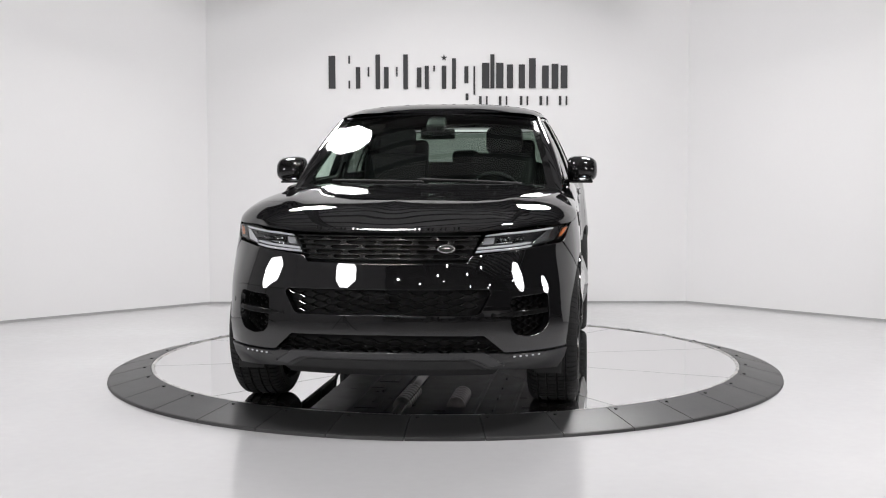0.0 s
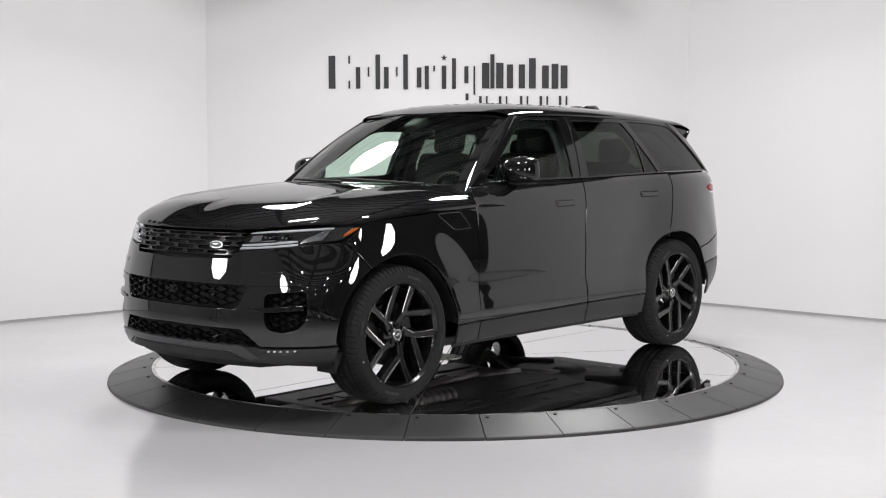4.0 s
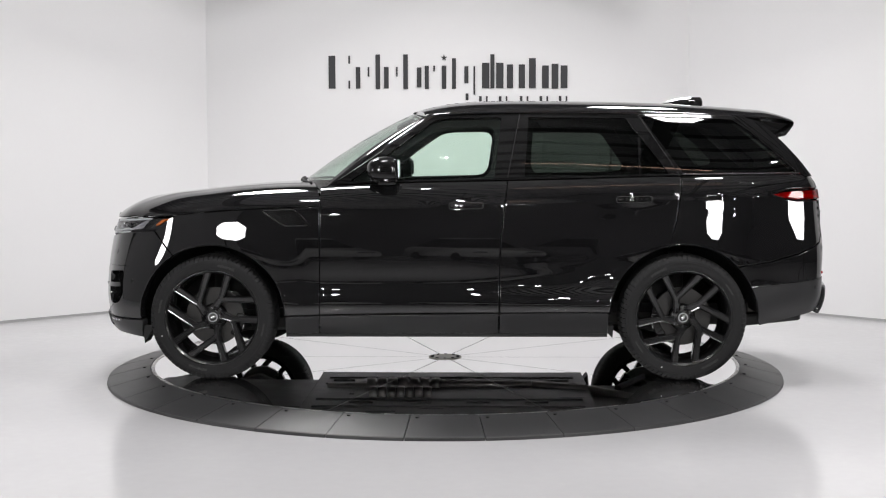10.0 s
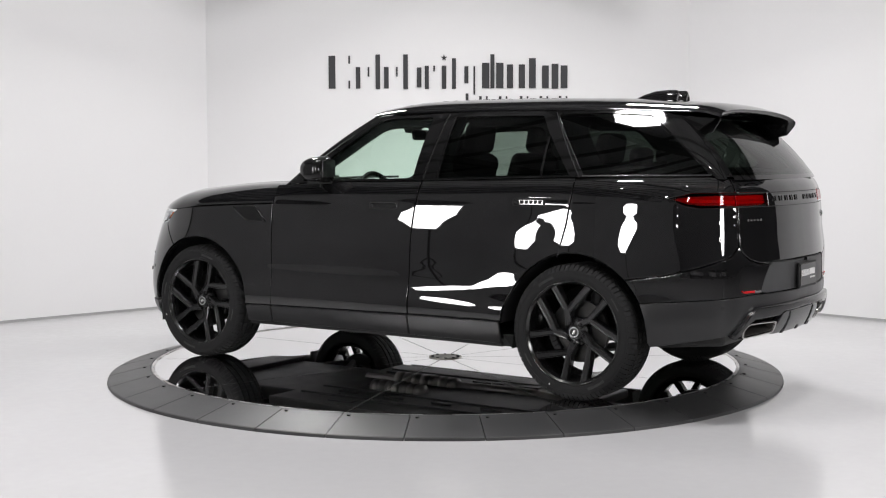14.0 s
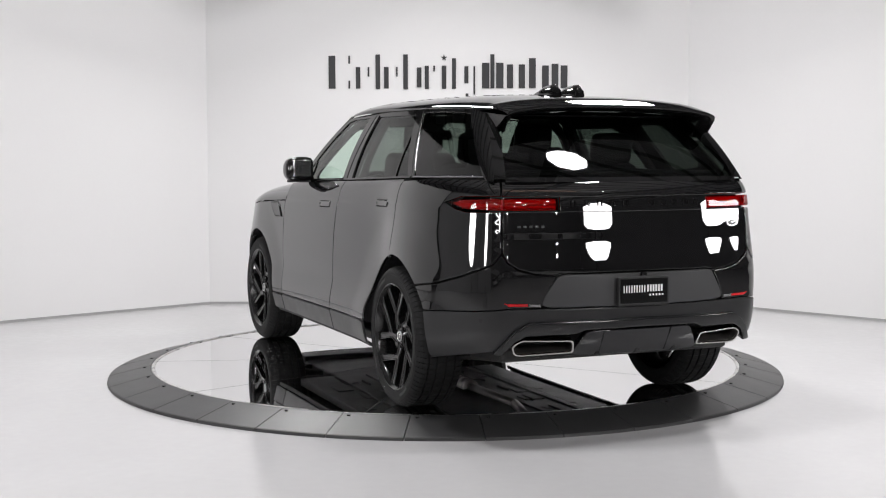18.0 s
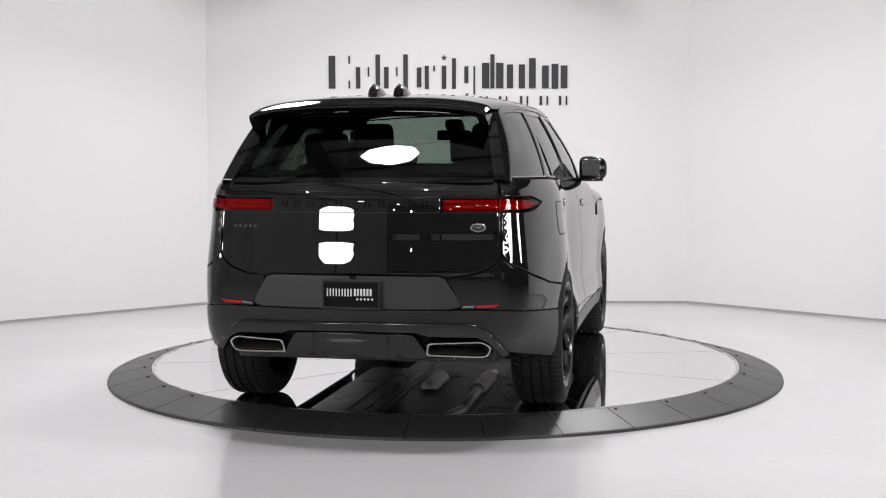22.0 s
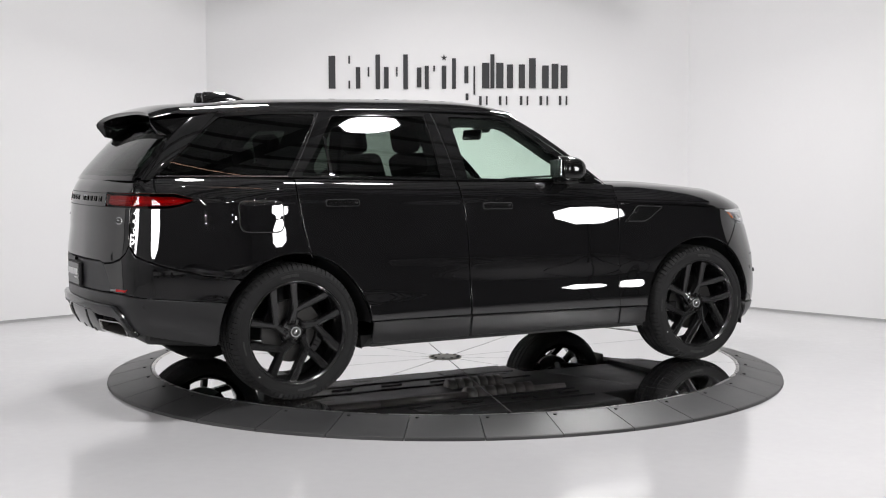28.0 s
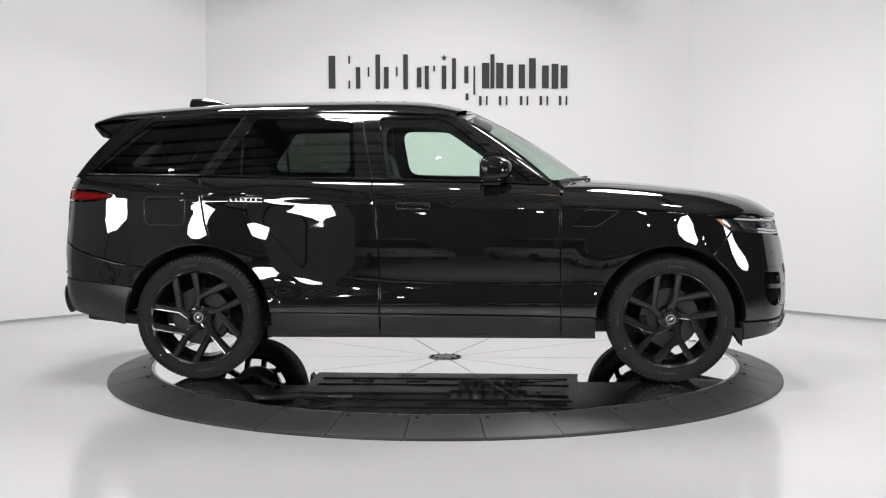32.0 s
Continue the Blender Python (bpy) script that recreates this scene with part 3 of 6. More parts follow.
# how far the flanks, the front and the tail lie inside that outline, by height
side_in = spline([0.20, 0.29, 0.36, 0.42, 0.45, 0.48, 0.50, 0.52, 0.55, 0.58, 0.61, 0.64, 0.67, 0.70, 0.75, 0.80, 0.85, 0.90, 0.95, 0.99, 1.03, 1.07, 1.11, 1.15, 1.19, 1.22, 1.24, 1.255, 1.265, 1.275, 1.34],
                 [0.075, 0.040, 0.018, 0.0072, 0.0035, 0.0022, 0.0030, 0.0045, 0.0085, 0.0136, 0.0178, 0.0190, 0.0185, 0.0172, 0.0165, 0.0170, 0.0185, 0.0205, 0.0230, 0.0255, 0.0287, 0.0329, 0.0383,
                  0.0450, 0.0550, 0.0655, 0.076, 0.088, 0.099, 0.114, 0.29])
# the doors draw in ahead of the rear wheels
waist_in = spline([0.9, 0.5, 0.2, 0.0, -0.25, -0.5, -0.7, -0.85, -1.0, -1.1, -1.2, -1.35, -1.5, -1.65, -1.8, -1.95],
                  [0.0, 0.0, 0.0005, 0.002, 0.0065, 0.0145, 0.0230, 0.0310, 0.0390, 0.0425, 0.0425, 0.0335, 0.0200, 0.0085, 0.0020, 0.0])
front_in = spline([0.18, 0.25, 0.30, 0.385, 0.47, 0.60, 0.72, 0.83, 0.90, 0.96, 1.02, 1.08, 1.3],
                  [0.14, 0.075, 0.035, 0.010, 0.0, 0.001, 0.013, 0.031, 0.045, 0.059, 0.076, 0.11, 0.3])
rear_in = spline([0.24, 0.32, 0.42, 0.50, 0.58, 0.66, 0.74, 0.80, 0.85, 0.88, 0.90, 0.92, 0.95, 0.98, 0.995, 1.005, 1.015, 1.03, 1.045, 1.07, 1.10, 1.14, 1.18, 1.21, 1.26, 1.31, 1.4],
                 [0.20, 0.12, 0.045, 0.015, 0.006, 0.004, 0.0012, 0.0006, 0.0022, 0.0050, 0.0076, 0.0103, 0.0144, 0.0184, 0.0200, 0.0203, 0.0200, 0.0198, 0.0207, 0.0233, 0.0265, 0.0308, 0.0362, 0.0425, 0.062, 0.105, 0.2])
corner_in = spline([0.24, 0.32, 0.42, 0.50, 0.58, 0.66, 0.74, 0.80, 0.85, 0.90, 0.96, 1.02, 1.08, 1.14, 1.21, 1.26, 1.31, 1.4],
                   [0.20, 0.12, 0.045, 0.015, 0.006, 0.003, 0.0015, 0.0035, 0.0078, 0.0137, 0.0212, 0.0287, 0.0357, 0.0412, 0.0490, 0.065, 0.105, 0.2])


def hull(s, z):
    """The lower body: s runs round the outline from the nose (0) over the left flank to the tail (SMAX) and on."""
    s = (s + SMAX) % (2 * SMAX) - SMAX
    sign = 1 if s >= 0 else -1
    a = abs(s)
    x, y = np.interp(a, _s, _px), np.interp(a, _s, _py)
    tx, ty = np.interp(a, _s, _tx), np.interp(a, _s, _ty)
    l = math.hypot(tx, ty)
    nx, ny = ty / l, -tx / l
    wf, wr = smooth(1.70, 2.17, x), smooth(-1.85, -2.38, x)
    gate = smooth(0.785, 0.757, y) if x < 0 else 0.0
    zs = z - smooth(1.08, 1.2, z) * (BELT(x) - 1.266)
    d = side_in(zs) * (1 - wf - wr) + front_in(z) * wf + (rear_in(z) * gate + corner_in(z) * (1 - gate)) * wr
    r = min(math.hypot(x - WX, z - WZ), math.hypot(x + WX, z - WZ))
    d -= 0.010 * smooth(0.74, 0.47, r) * (1 - wf) * (1 - wr)
    if -1.94 < x < 0.85:
        d += waist_in(x) * smooth(0.47, 0.77, z) * (1 - 0.45 * smooth(0.98, 1.25, z))
    d += 0.034 * smooth(0.62, 1.04, z) * smooth(1.45, 1.98, x) * (1 - smooth(2.06, 2.34, x))
    line = 1.115 + (0.8 - x) * 0.019
    d += 0.0045 * smooth(line - 0.010, line + 0.012, z) * smooth(0.95, 0.75, x) * (1 - wr)
    return (x - nx * d, sign * (y - ny * d), z)


def sx(x):
    """s on the left flank at x."""
    i = _side
    return float(np.interp(-x, -_px[i], _s[i]))


def sf(y):
    """s on the front at y."""
    k = _s < 1.1
    return math.copysign(float(np.interp(abs(y), _py[k], _s[k])), y)


def sr(y):
    """s on the tail at y."""
    k = _s > SMAX - 1.05
    a = float(np.interp(-abs(y), -_py[k], _s[k]))
    return a if y >= 0 else 2 * SMAX - a


def flank(points, m=1):
    return [(m * sx(x), z) for x, z in points]


def arch(cx, a0, a1, n=28, r=ARCH):
    return [(cx + r * math.cos(math.radians(a0 + (a1 - a0) * i / n)), WZ + r * math.sin(math.radians(a0 + (a1 - a0) * i / n))) for i in range(n + 1)]


def clam(x):
    """Height of the bonnet's shut line along the flank."""
    return float(np.interp(x, [0.8, 1.134, 1.485, 1.834, 2.0], [1.113, 1.100, 1.082, 1.050, 1.035]))


PAIR = (1, -1)

# shared outlines on the flank, in x and z
DOOR_F = [(0.806, 1.225), (0.805, 1.10), (0.808, 0.78), (0.812, 0.418)]
DOOR_B = [(-0.331, 0.432), (-0.333, 0.65), (-0.343, 0.92), (-0.378, 1.20), (-0.386, 1.262)]
DOOR_R = [(-1.400, 0.853), (-1.425, 0.93), (-1.450, 1.02), (-1.478, 1.20), (-1.481, 1.290)]
BUMPER_CUT = [(1.742, 0.798), (1.80, 0.86), (1.895, 0.952)]


def belt_line(x0, x1, n=8):
    return [(x0 + (x1 - x0) * i / n, BELT(x0 + (x1 - x0) * i / n)) for i in range(n + 1)]


def body_sides():
    for m in PAIR:
        fender = [(0.806, 0.418), (0.806, 1.111)] + [(x, clam(x) - 0.001) for x in (1.0, 1.2, 1.4, 1.6, 1.72)] \
            + [(1.775, 1.040), (1.84, 0.992), (1.895, 0.955)] + BUMPER_CUT[::-1][1:] + arch(WX, 60.5, 178)
        fender = [q for q in fender if q[0] <= 1.9] + [(1.028, 0.414)]
        skin("front_wing", flank(fender, m), hull, PAINT, CAR, step=0.03)
        front = DOOR_F[::-1] + belt_line(0.80, -0.384)[0:] + DOOR_B[::-1][1:]
        door = skin("front_door", flank(front, m), hull, PAINT, CAR, step=0.03)
        rear = [(-0.335, 0.432)] + [(x + 0.0, z) for x, z in DOOR_B[1:]] + belt_line(-0.386, -1.481) + DOOR_R[::-1][1:] \
            + arch(-WX, 78, 4, 24) + [(-1.024, 0.436)]
        back_door = skin("rear_door", flank(rear, m), hull, PAINT, CAR, step=0.024)
        # the quarter panel runs round the corner to the tailgate
        q = flank(DOOR_R) + [(sx(-1.7), 1.300), (sx(-1.95), 1.306), (sr(0.87), 1.308), (sr(0.762), 1.305), (sr(0.757), 1.22), (sr(0.757), 1.135), (sr(0.757), 0.928),
                                 (sr(0.80), 0.872), (sx(-2.24), 0.806), (sx(-2.05), 0.757), (sx(-1.835), 0.728)] + flank(arch(-WX, 135, 78, 18))
        lamp = TAIL_LAMP_SIDE
        skin("quarter_panel", [(m * a, b) for a, b in q], hull, PAINT, CAR, holes=[[(m * a, b) for a, b in lamp]], step=0.026)
        # satin cladding along the sill, cut at the doors
        for x0, x1, z0, z1 in ((1.028, 0.812, 0.413, 0.416), (0.808, -0.329, 0.417, 0.430), (-0.333, -1.022, 0.431, 0.437)):
            sill = flank([(x0, 0.300), (x0, z0), (x1, z1), (x1, 0.300)], m)
            skin("sill_cladding", sill, hull, TRIM, CAR, "satin dark grey sill cladding", step=0.06, lift=0.006)
        low = flank([(1.03, 0.268), (1.03, 0.298), (-1.02, 0.298), (-1.02, 0.268)], m)
        skin("sill_lip", low, hull, DARK, CAR, step=0.08, lift=-0.012)
        # flush door handles
        for d, x0, x1, zc in ((door, -0.018, -0.228, 1.112), (back_door, -1.075, -1.292, 1.150)):
            h = rounded([(x0, zc - 0.017), (x0, zc + 0.017), (x1, zc + 0.019), (x1, zc - 0.015)], 0.012)
            skin("handle_recess", flank(inset(h, -0.0022), m), hull, DARK, d, step=0.03, lift=0.0010, thick=0.003, edge=0.0008, gap=0.0)
            skin("door_handle", flank(h, m), hull, PAINT, d, "flush black door handle", step=0.03, lift=0.0050, thick=0.007, edge=0.003, gap=0.0)
            hole = rounded([(x0 - 0.008, zc - 0.006), (x0 - 0.008, zc + 0.008), (x0 - 0.03, zc + 0.008), (x0 - 0.03, zc - 0.006)], 0.004)
            skin("handle_sensor", flank(hole, m), hull, DARK, d, step=0.02, lift=0.005, thick=0.004, edge=0.001, gap=0.0)
        # vent blade on the wing
        v = rounded([(1.172, 1.082), (0.968, 1.090), (0.876, 0.992), (1.030, 0.988)], 0.02)
        skin("vent_recess", flank(inset(v, -0.0022), m), hull, DARK, CAR, step=0.03, lift=0.0010, thick=0.003, edge=0.0008, gap=0.0)
        skin("wing_vent", flank(v, m), hull, PIANO, CAR, "gloss black side vent", step=0.03, lift=0.003, thick=0.007, edge=0.0025, gap=0.0)
        v = [(0.962, 1.078), (0.945, 1.078), (0.858, 0.985), (0.878, 0.985)]
        skin("vent_blade", flank(v, m), hull, PIANO, CAR, "dark upright vent blade", step=0.03, lift=0.009, thick=0.01, edge=0.002, gap=0.0)
        # wheel arch liners
        for cx in (WX, -WX):
            verts, faces = [], []
            for i in range(33):
                a = math.radians(4 + 172 * i / 32)
                edge = hull(sx(cx + ARCH * math.cos(a)), WZ + ARCH * math.sin(a))[1] - 0.014
                for y, r in ((edge, ARCH - 0.004), (edge - 0.04, ARCH + 0.005), (0.60, ARCH + 0.01), (0.56, 0.15)):
                    verts.append((cx + r * math.cos(a), m * y, WZ + r * math.sin(a)))
            for i in range(32):
                for j in range(3):
                    f = (i * 4 + j, i * 4 + j + 1, i * 4 + j + 5, i * 4 + j + 4)
                    faces.append(f if m > 0 else f[::-1])
            child("arch_liner", mesh_of("arch_liner", verts, faces, DARK), CAR, "matt black wheel arch liner")
        # mud flaps
        for x, w in ((1.930, 0.03), (-1.035, 0.04)):
            bm = bmesh.new()
            lean = 1 if x > 0 else -1
            pts = [(x - 0.05 * lean, 0.345), (x + 0.03 * lean, 0.345), (x + 0.022 * lean, 0.225 if x > 0 else 0.262)]
            vs = [bm.verts.new((px, m * 0.765, pz)) for px, pz in pts]
            got = bmesh.ops.extrude_face_region(bm, geom=[bm.faces.new(vs)])
            bmesh.ops.translate(bm, vec=(0, m * 0.15, 0), verts=[g for g in got["geom"] if isinstance(g, bmesh.types.BMVert)])
            bmesh.ops.recalc_face_normals(bm, faces=bm.faces)
            bmesh.ops.bevel(bm, geom=list(bm.edges), offset=0.003, segments=1, affect="EDGES")
            part("arch_deflector", bm, DARK, CAR)
    flap = rounded([(-1.845, 1.172), (-1.572, 1.167), (-1.578, 0.992), (-1.835, 0.998)], 0.045, 5)
    skin("flap_gap", flank(inset(flap, -0.0022), -1), hull, DARK, CAR, step=0.03, lift=0.0010, thick=0.003, edge=0.0008, gap=0.0)
    skin("fuel_flap", flank(flap, -1), hull, PAINT, CAR, "flush black fuel flap", step=0.03, lift=0.003, thick=0.006, edge=0.0025, gap=0.0)


# lamps wrap round the corners
TAIL_LAMP_SIDE = [(sr(0.757), 1.146), (sr(0.757), 1.213), (sx(-2.20), 1.205), (sx(-2.085), 1.184), (sx(-2.17), 1.160), (sx(-2.24), 1.148)]
HEAD_LAMP = [(sf(0.475), 0.908), (sf(0.555), 1.012), (sf(0.66), 1.026), (sf(0.78), 1.037), (sf(0.87), 1.044), (sx(1.90), 1.046), (sx(1.775), 1.041),
             (sx(1.84), 0.998), (sx(1.90), 0.968), (sf(0.89), 0.952), (sf(0.80), 0.942), (sf(0.65), 0.925)]


def mirror_poly(poly):
    return [(-u, v) for u, v in poly][::-1]


def front_end():
    # gloss bumper skin from arch to arch, with its openings
    half = [(0.0, 0.858), (sf(0.44), 0.868), (sf(0.462), 0.900), (sf(0.65), 0.919), (sf(0.80), 0.936), (sf(0.89), 0.946), (sx(1.90), 0.955)] \
        + flank(BUMPER_CUT[::-1][1:]) + flank(arch(WX, 56, 2, 22)) + [(sx(1.955), 0.388), (sf(0.88), 0.384), (sf(0.63), 0.380), (sf(0.52), 0.474), (0.0, 0.478)]
    poly = half + mirror_poly(half)[1:-1]
    mid = [(sf(0.555), 0.708), (sf(-0.555), 0.708), (sf(-0.49), 0.600), (sf(0.49), 0.600)]
    side = rounded([(sf(0.672), 0.664), (sf(0.850), 0.680), (sf(0.848), 0.545), (sf(0.815), 0.494), (sf(0.755), 0.478), (sf(0.690), 0.490), (sf(0.672), 0.530)], 0.018)
    bumper = skin("front_bumper", poly, hull, PAINT, CAR, holes=[rounded(mid, 0.02), side, mirror_poly(side)], step=0.03, thick=0.05)
    # dark backs behind the openings
    back = [(sf(0.66), 0.375), (sf(0.66), 0.73), (sf(-0.66), 0.73), (sf(-0.66), 0.375)]
    skin("intake_back", back, hull, DARK, bumper, step=0.08, lift=-0.075)
    for m in PAIR:
        s2 = [(m * sf(0.62), 0.46), (m * sf(0.62), 0.71), (m * sf(0.875), 0.71), (m * sf(0.875), 0.46)]
        skin("intake_back", s2, hull, DARK, bumper, step=0.06, lift=-0.085)
        blade = rounded([(m * sf(0.560), 0.588), (m * sf(0.66), 0.606), (m * sf(0.845), 0.618), (m * sf(0.850), 0.586), (m * sf(0.66), 0.570)], 0.008)
        skin("intake_blade", blade, hull, PIANO, bumper, "gloss black blade across the intake", step=0.04, lift=0.007, thick=0.04)
        lattice("intake_mesh", [(m * u, v) for u, v in inset(dense(side, 2.0), -0.006)], 0.085, 0.036, -0.045, bumper)
        # brow line that runs from the middle opening to the corner
        brow = [(m * sf(0.575), 0.716), (m * sf(0.72), 0.722), (m * sf(0.86), 0.728), (m * sf(0.885), 0.718), (m * sf(0.86), 0.7225), (m * sf(0.72), 0.7165), (m * sf(0.575), 0.711)]
        skin("bumper_crease", brow, hull, PIANO, bumper, step=0.03, lift=0.004, thick=0.006, edge=0.001, gap=0)
        fog = rounded([(m * sf(0.63), 0.347), (m * sf(0.66), 0.370), (m * sf(0.85), 0.378), (m * sf(0.83), 0.352)], 0.008)
        lampf = skin("fog_lamp", fog, hull, LAMP_BLACK, CAR, "slim fog lamp with small white lights", step=0.04, lift=0.004, thick=0.008, edge=0.002)
        for i in range(5):
            dot = oval(m * sf(0.68 + 0.032 * i), 0.361 + 0.0012 * i, 0.008, 0.005, 8)
            skin("light_dot", dot, hull, DRL, lampf, step=0.02, lift=0.008, thick=0.004, edge=0.001, gap=0)
        for s0, z0 in ((sf(0.30), 0.655), (sx(2.03), 0.63)):
            skin("parking_sensor", oval(m * s0, z0, 0.013, 0.013, 12), hull, PIANO, bumper, step=0.02, lift=0.002, thick=0.004, edge=0.0015, gap=0)
        tow = rounded([(m * sf(0.62), 0.815), (m * sf(0.76), 0.822), (m * sf(0.755), 0.795), (m * sf(0.64), 0.790)], 0.01)
        skin("washer_flap", tow, hull, PAINT, bumper, "flush headlamp washer flap", step=0.03, lift=0.0022, thick=0.004, edge=0.0015, gap=0)
    lattice("middle_mesh", mid, 0.135, 0.0365, -0.002, bumper)
    low = [(sf(0.515), 0.466), (sf(-0.515), 0.466), (sf(-0.61), 0.388), (sf(0.61), 0.388)]
    lattice("lower_mesh", low, 0.135, 0.034, -0.002, bumper)
    # radar box in the middle opening
    skin("radar_cover", rounded([(sf(-0.09), 0.70), (sf(0.03), 0.70), (sf(0.03), 0.645), (sf(-0.09), 0.645)], 0.008), hull, PIANO, bumper, step=0.04, lift=-0.012)
    # satin lower valance with its protruding plate
    v = [(0.0, 0.300), (sf(0.5), 0.292), (sf(0.86), 0.272), (sx(1.985), 0.262), (sx(1.95), 0.384), (sf(0.88), 0.380), (sf(0.63), 0.376), (sf(0.60), 0.384), (0.0, 0.384)]
    skin("lower_valance", v + mirror_poly(v)[1:-1], hull, TRIM, CAR, "satin dark grey lower valance", step=0.05, lift=0.004, thick=0.05)
    k = [(sf(0.52), 0.392), (sf(0.64), 0.318), (sf(0.56), 0.306), (sf(0.46), 0.352), (sf(-0.46), 0.352), (sf(-0.56), 0.306), (sf(-0.64), 0.318), (sf(-0.52), 0.392)]
    skin("skid_plate", rounded(k, 0.012), hull, SKID, CAR, "satin grey front skid plate", step=0.04, lift=0.012, thick=0.05, edge=0.005)
    c = [(sf(0.44), 0.349), (sf(0.54), 0.303), (sf(0.50), 0.296), (sf(-0.50), 0.296), (sf(-0.54), 0.303), (sf(-0.44), 0.349)]
    skin("chin_panel", c[::-1], hull, DARK, CAR, "matt black panel under the skid plate", step=0.05, lift=0.009, thick=0.02, edge=0.003)
    skin("chin", [(sf(0.60), 0.225), (sf(0.66), 0.31), (sf(-0.66), 0.31), (sf(-0.60), 0.225)], hull, DARK, CAR, step=0.07, lift=-0.03)
    # grille
    g = [(sf(0.455), 0.872), (sf(0.535), 1.013), (sf(-0.535), 1.013), (sf(-0.455), 0.872)]
    skin("grille_back", g, hull, DARK, CAR, step=0.07, lift=-0.065)
    frame_i = inset(dense(g, 2.0), 0.012)
    rim = skin("grille_frame", rounded(g, 0.02), hull, PIANO, CAR, "gloss black grille surround", holes=[rounded(frame_i, 0.015)], step=0.04, lift=0.004, thick=0.06)
    slats(g)
    skin("grille_badge", oval(sf(0.330), 0.936, 0.054, 0.026, 24), hull, BADGE_GREY, CAR, "silver oval badge", step=0.02, lift=0.004, thick=0.02, edge=0.003)
    skin("badge_field", oval(sf(0.330), 0.936, 0.044, 0.019, 20), hull, BADGE_DARK, CAR, step=0.02, lift=0.008, thick=0.004, edge=0.001)
    skin("badge_mark", oval(sf(0.330), 0.938, 0.028, 0.007, 14), hull, BADGE_GREY, CAR, step=0.02, lift=0.011, thick=0.003, edge=0.001)
    # headlamps
    for m in PAIR:
        poly = [(m * u, v) for u, v in HEAD_LAMP]
        lamp = skin("headlamp", poly, hull, LENS, CAR, "slim headlamp with clear lens and amber side marker", step=0.03, lift=-0.001, thick=0.01)
        skin("lamp_back", poly, hull, LAMP_BLACK, lamp, step=0.04, lift=-0.045, thick=0.004)
        for k, (z0, name) in enumerate(((0.914, "daylight_strip"), (0.931, "light_guide"))):
            drl = [(m * sf(0.487 + 0.010 * k), z0), (m * sf(0.494 + 0.010 * k), z0 + 0.013), (m * sf(0.66), z0 + 0.023), (m * sf(0.82), z0 + 0.037), (m * sf(0.82), z0 + 0.026), (m * sf(0.66), z0 + 0.011)]
            skin(name, drl, hull, DRL, lamp, "frosted white daytime light strip", step=0.03, lift=-0.009, thick=0.012, edge=0.003, gap=0.0)
        up = [(m * sf(0.545), 1.001), (m * sf(0.556), 1.009), (m * sf(0.66), 1.021), (m * sx(1.94), 1.038), (m * sx(1.95), 1.027), (m * sf(0.66), 1.010)]
        skin("upper_strip", up, hull, DRL, lamp, "frosted white upper light strip", step=0.03, lift=-0.009, thick=0.01, edge=0.0025, gap=0.0)
        end = [(m * sf(0.825), 0.948), (m * sf(0.84), 0.968), (m * sx(2.00), 1.022), (m * sx(1.96), 1.024), (m * sx(2.02), 0.966), (m * sf(0.865), 0.958)]
        skin("outer_strip", end, hull, LAMP_SILVER, lamp, step=0.03, lift=-0.012, thick=0.01, edge=0.0015, gap=0.0005)
        skin("lamp_reflector", [(m * sf(0.525), 0.955), (m * sf(0.552), 0.998), (m * sf(0.615), 1.004), (m * sf(0.60), 0.962)], hull, LAMP_GREY, lamp, step=0.03, lift=-0.030, thick=0.01, edge=0.003)
        for y in (0.655, 0.755):
            skin("projector", rounded([(m * sf(y - 0.040), 0.966), (m * sf(y - 0.034), 0.999), (m * sf(y + 0.040), 1.006), (m * sf(y + 0.034), 0.972)], 0.01), hull, PIANO, lamp,
                 step=0.03, lift=-0.022, thick=0.02, edge=0.004)
            for k, (dy, dz, rr) in enumerate(((-0.020, -0.001, 0.0095), (0.004, -0.004, 0.0095), (0.024, 0.006, 0.0070))):
                skin("projector_eye", oval(m * sf(y + dy), 0.986 + dz, rr, rr * 0.85, 12), hull, LAMP_SILVER, lamp, step=0.02, lift=-0.014, thick=0.008, edge=0.002)
            skin("projector_frame", [(m * sf(y - 0.045), 0.959), (m * sf(y - 0.045), 0.963), (m * sf(y + 0.045), 0.971), (m * sf(y + 0.045), 0.967)], hull, LAMP_SILVER, lamp, step=0.03, lift=-0.016, thick=0.008, edge=0.001)
        am = [(m * sx(1.782), 1.036), (m * sx(1.84), 1.030), (m * sx(1.895), 0.998), (m * sx(1.90), 0.976), (m * sx(1.845), 1.000)]
        skin("amber_marker", am, hull, AMBER, lamp, "amber side marker", step=0.02, lift=-0.006, thick=0.012, edge=0.002)


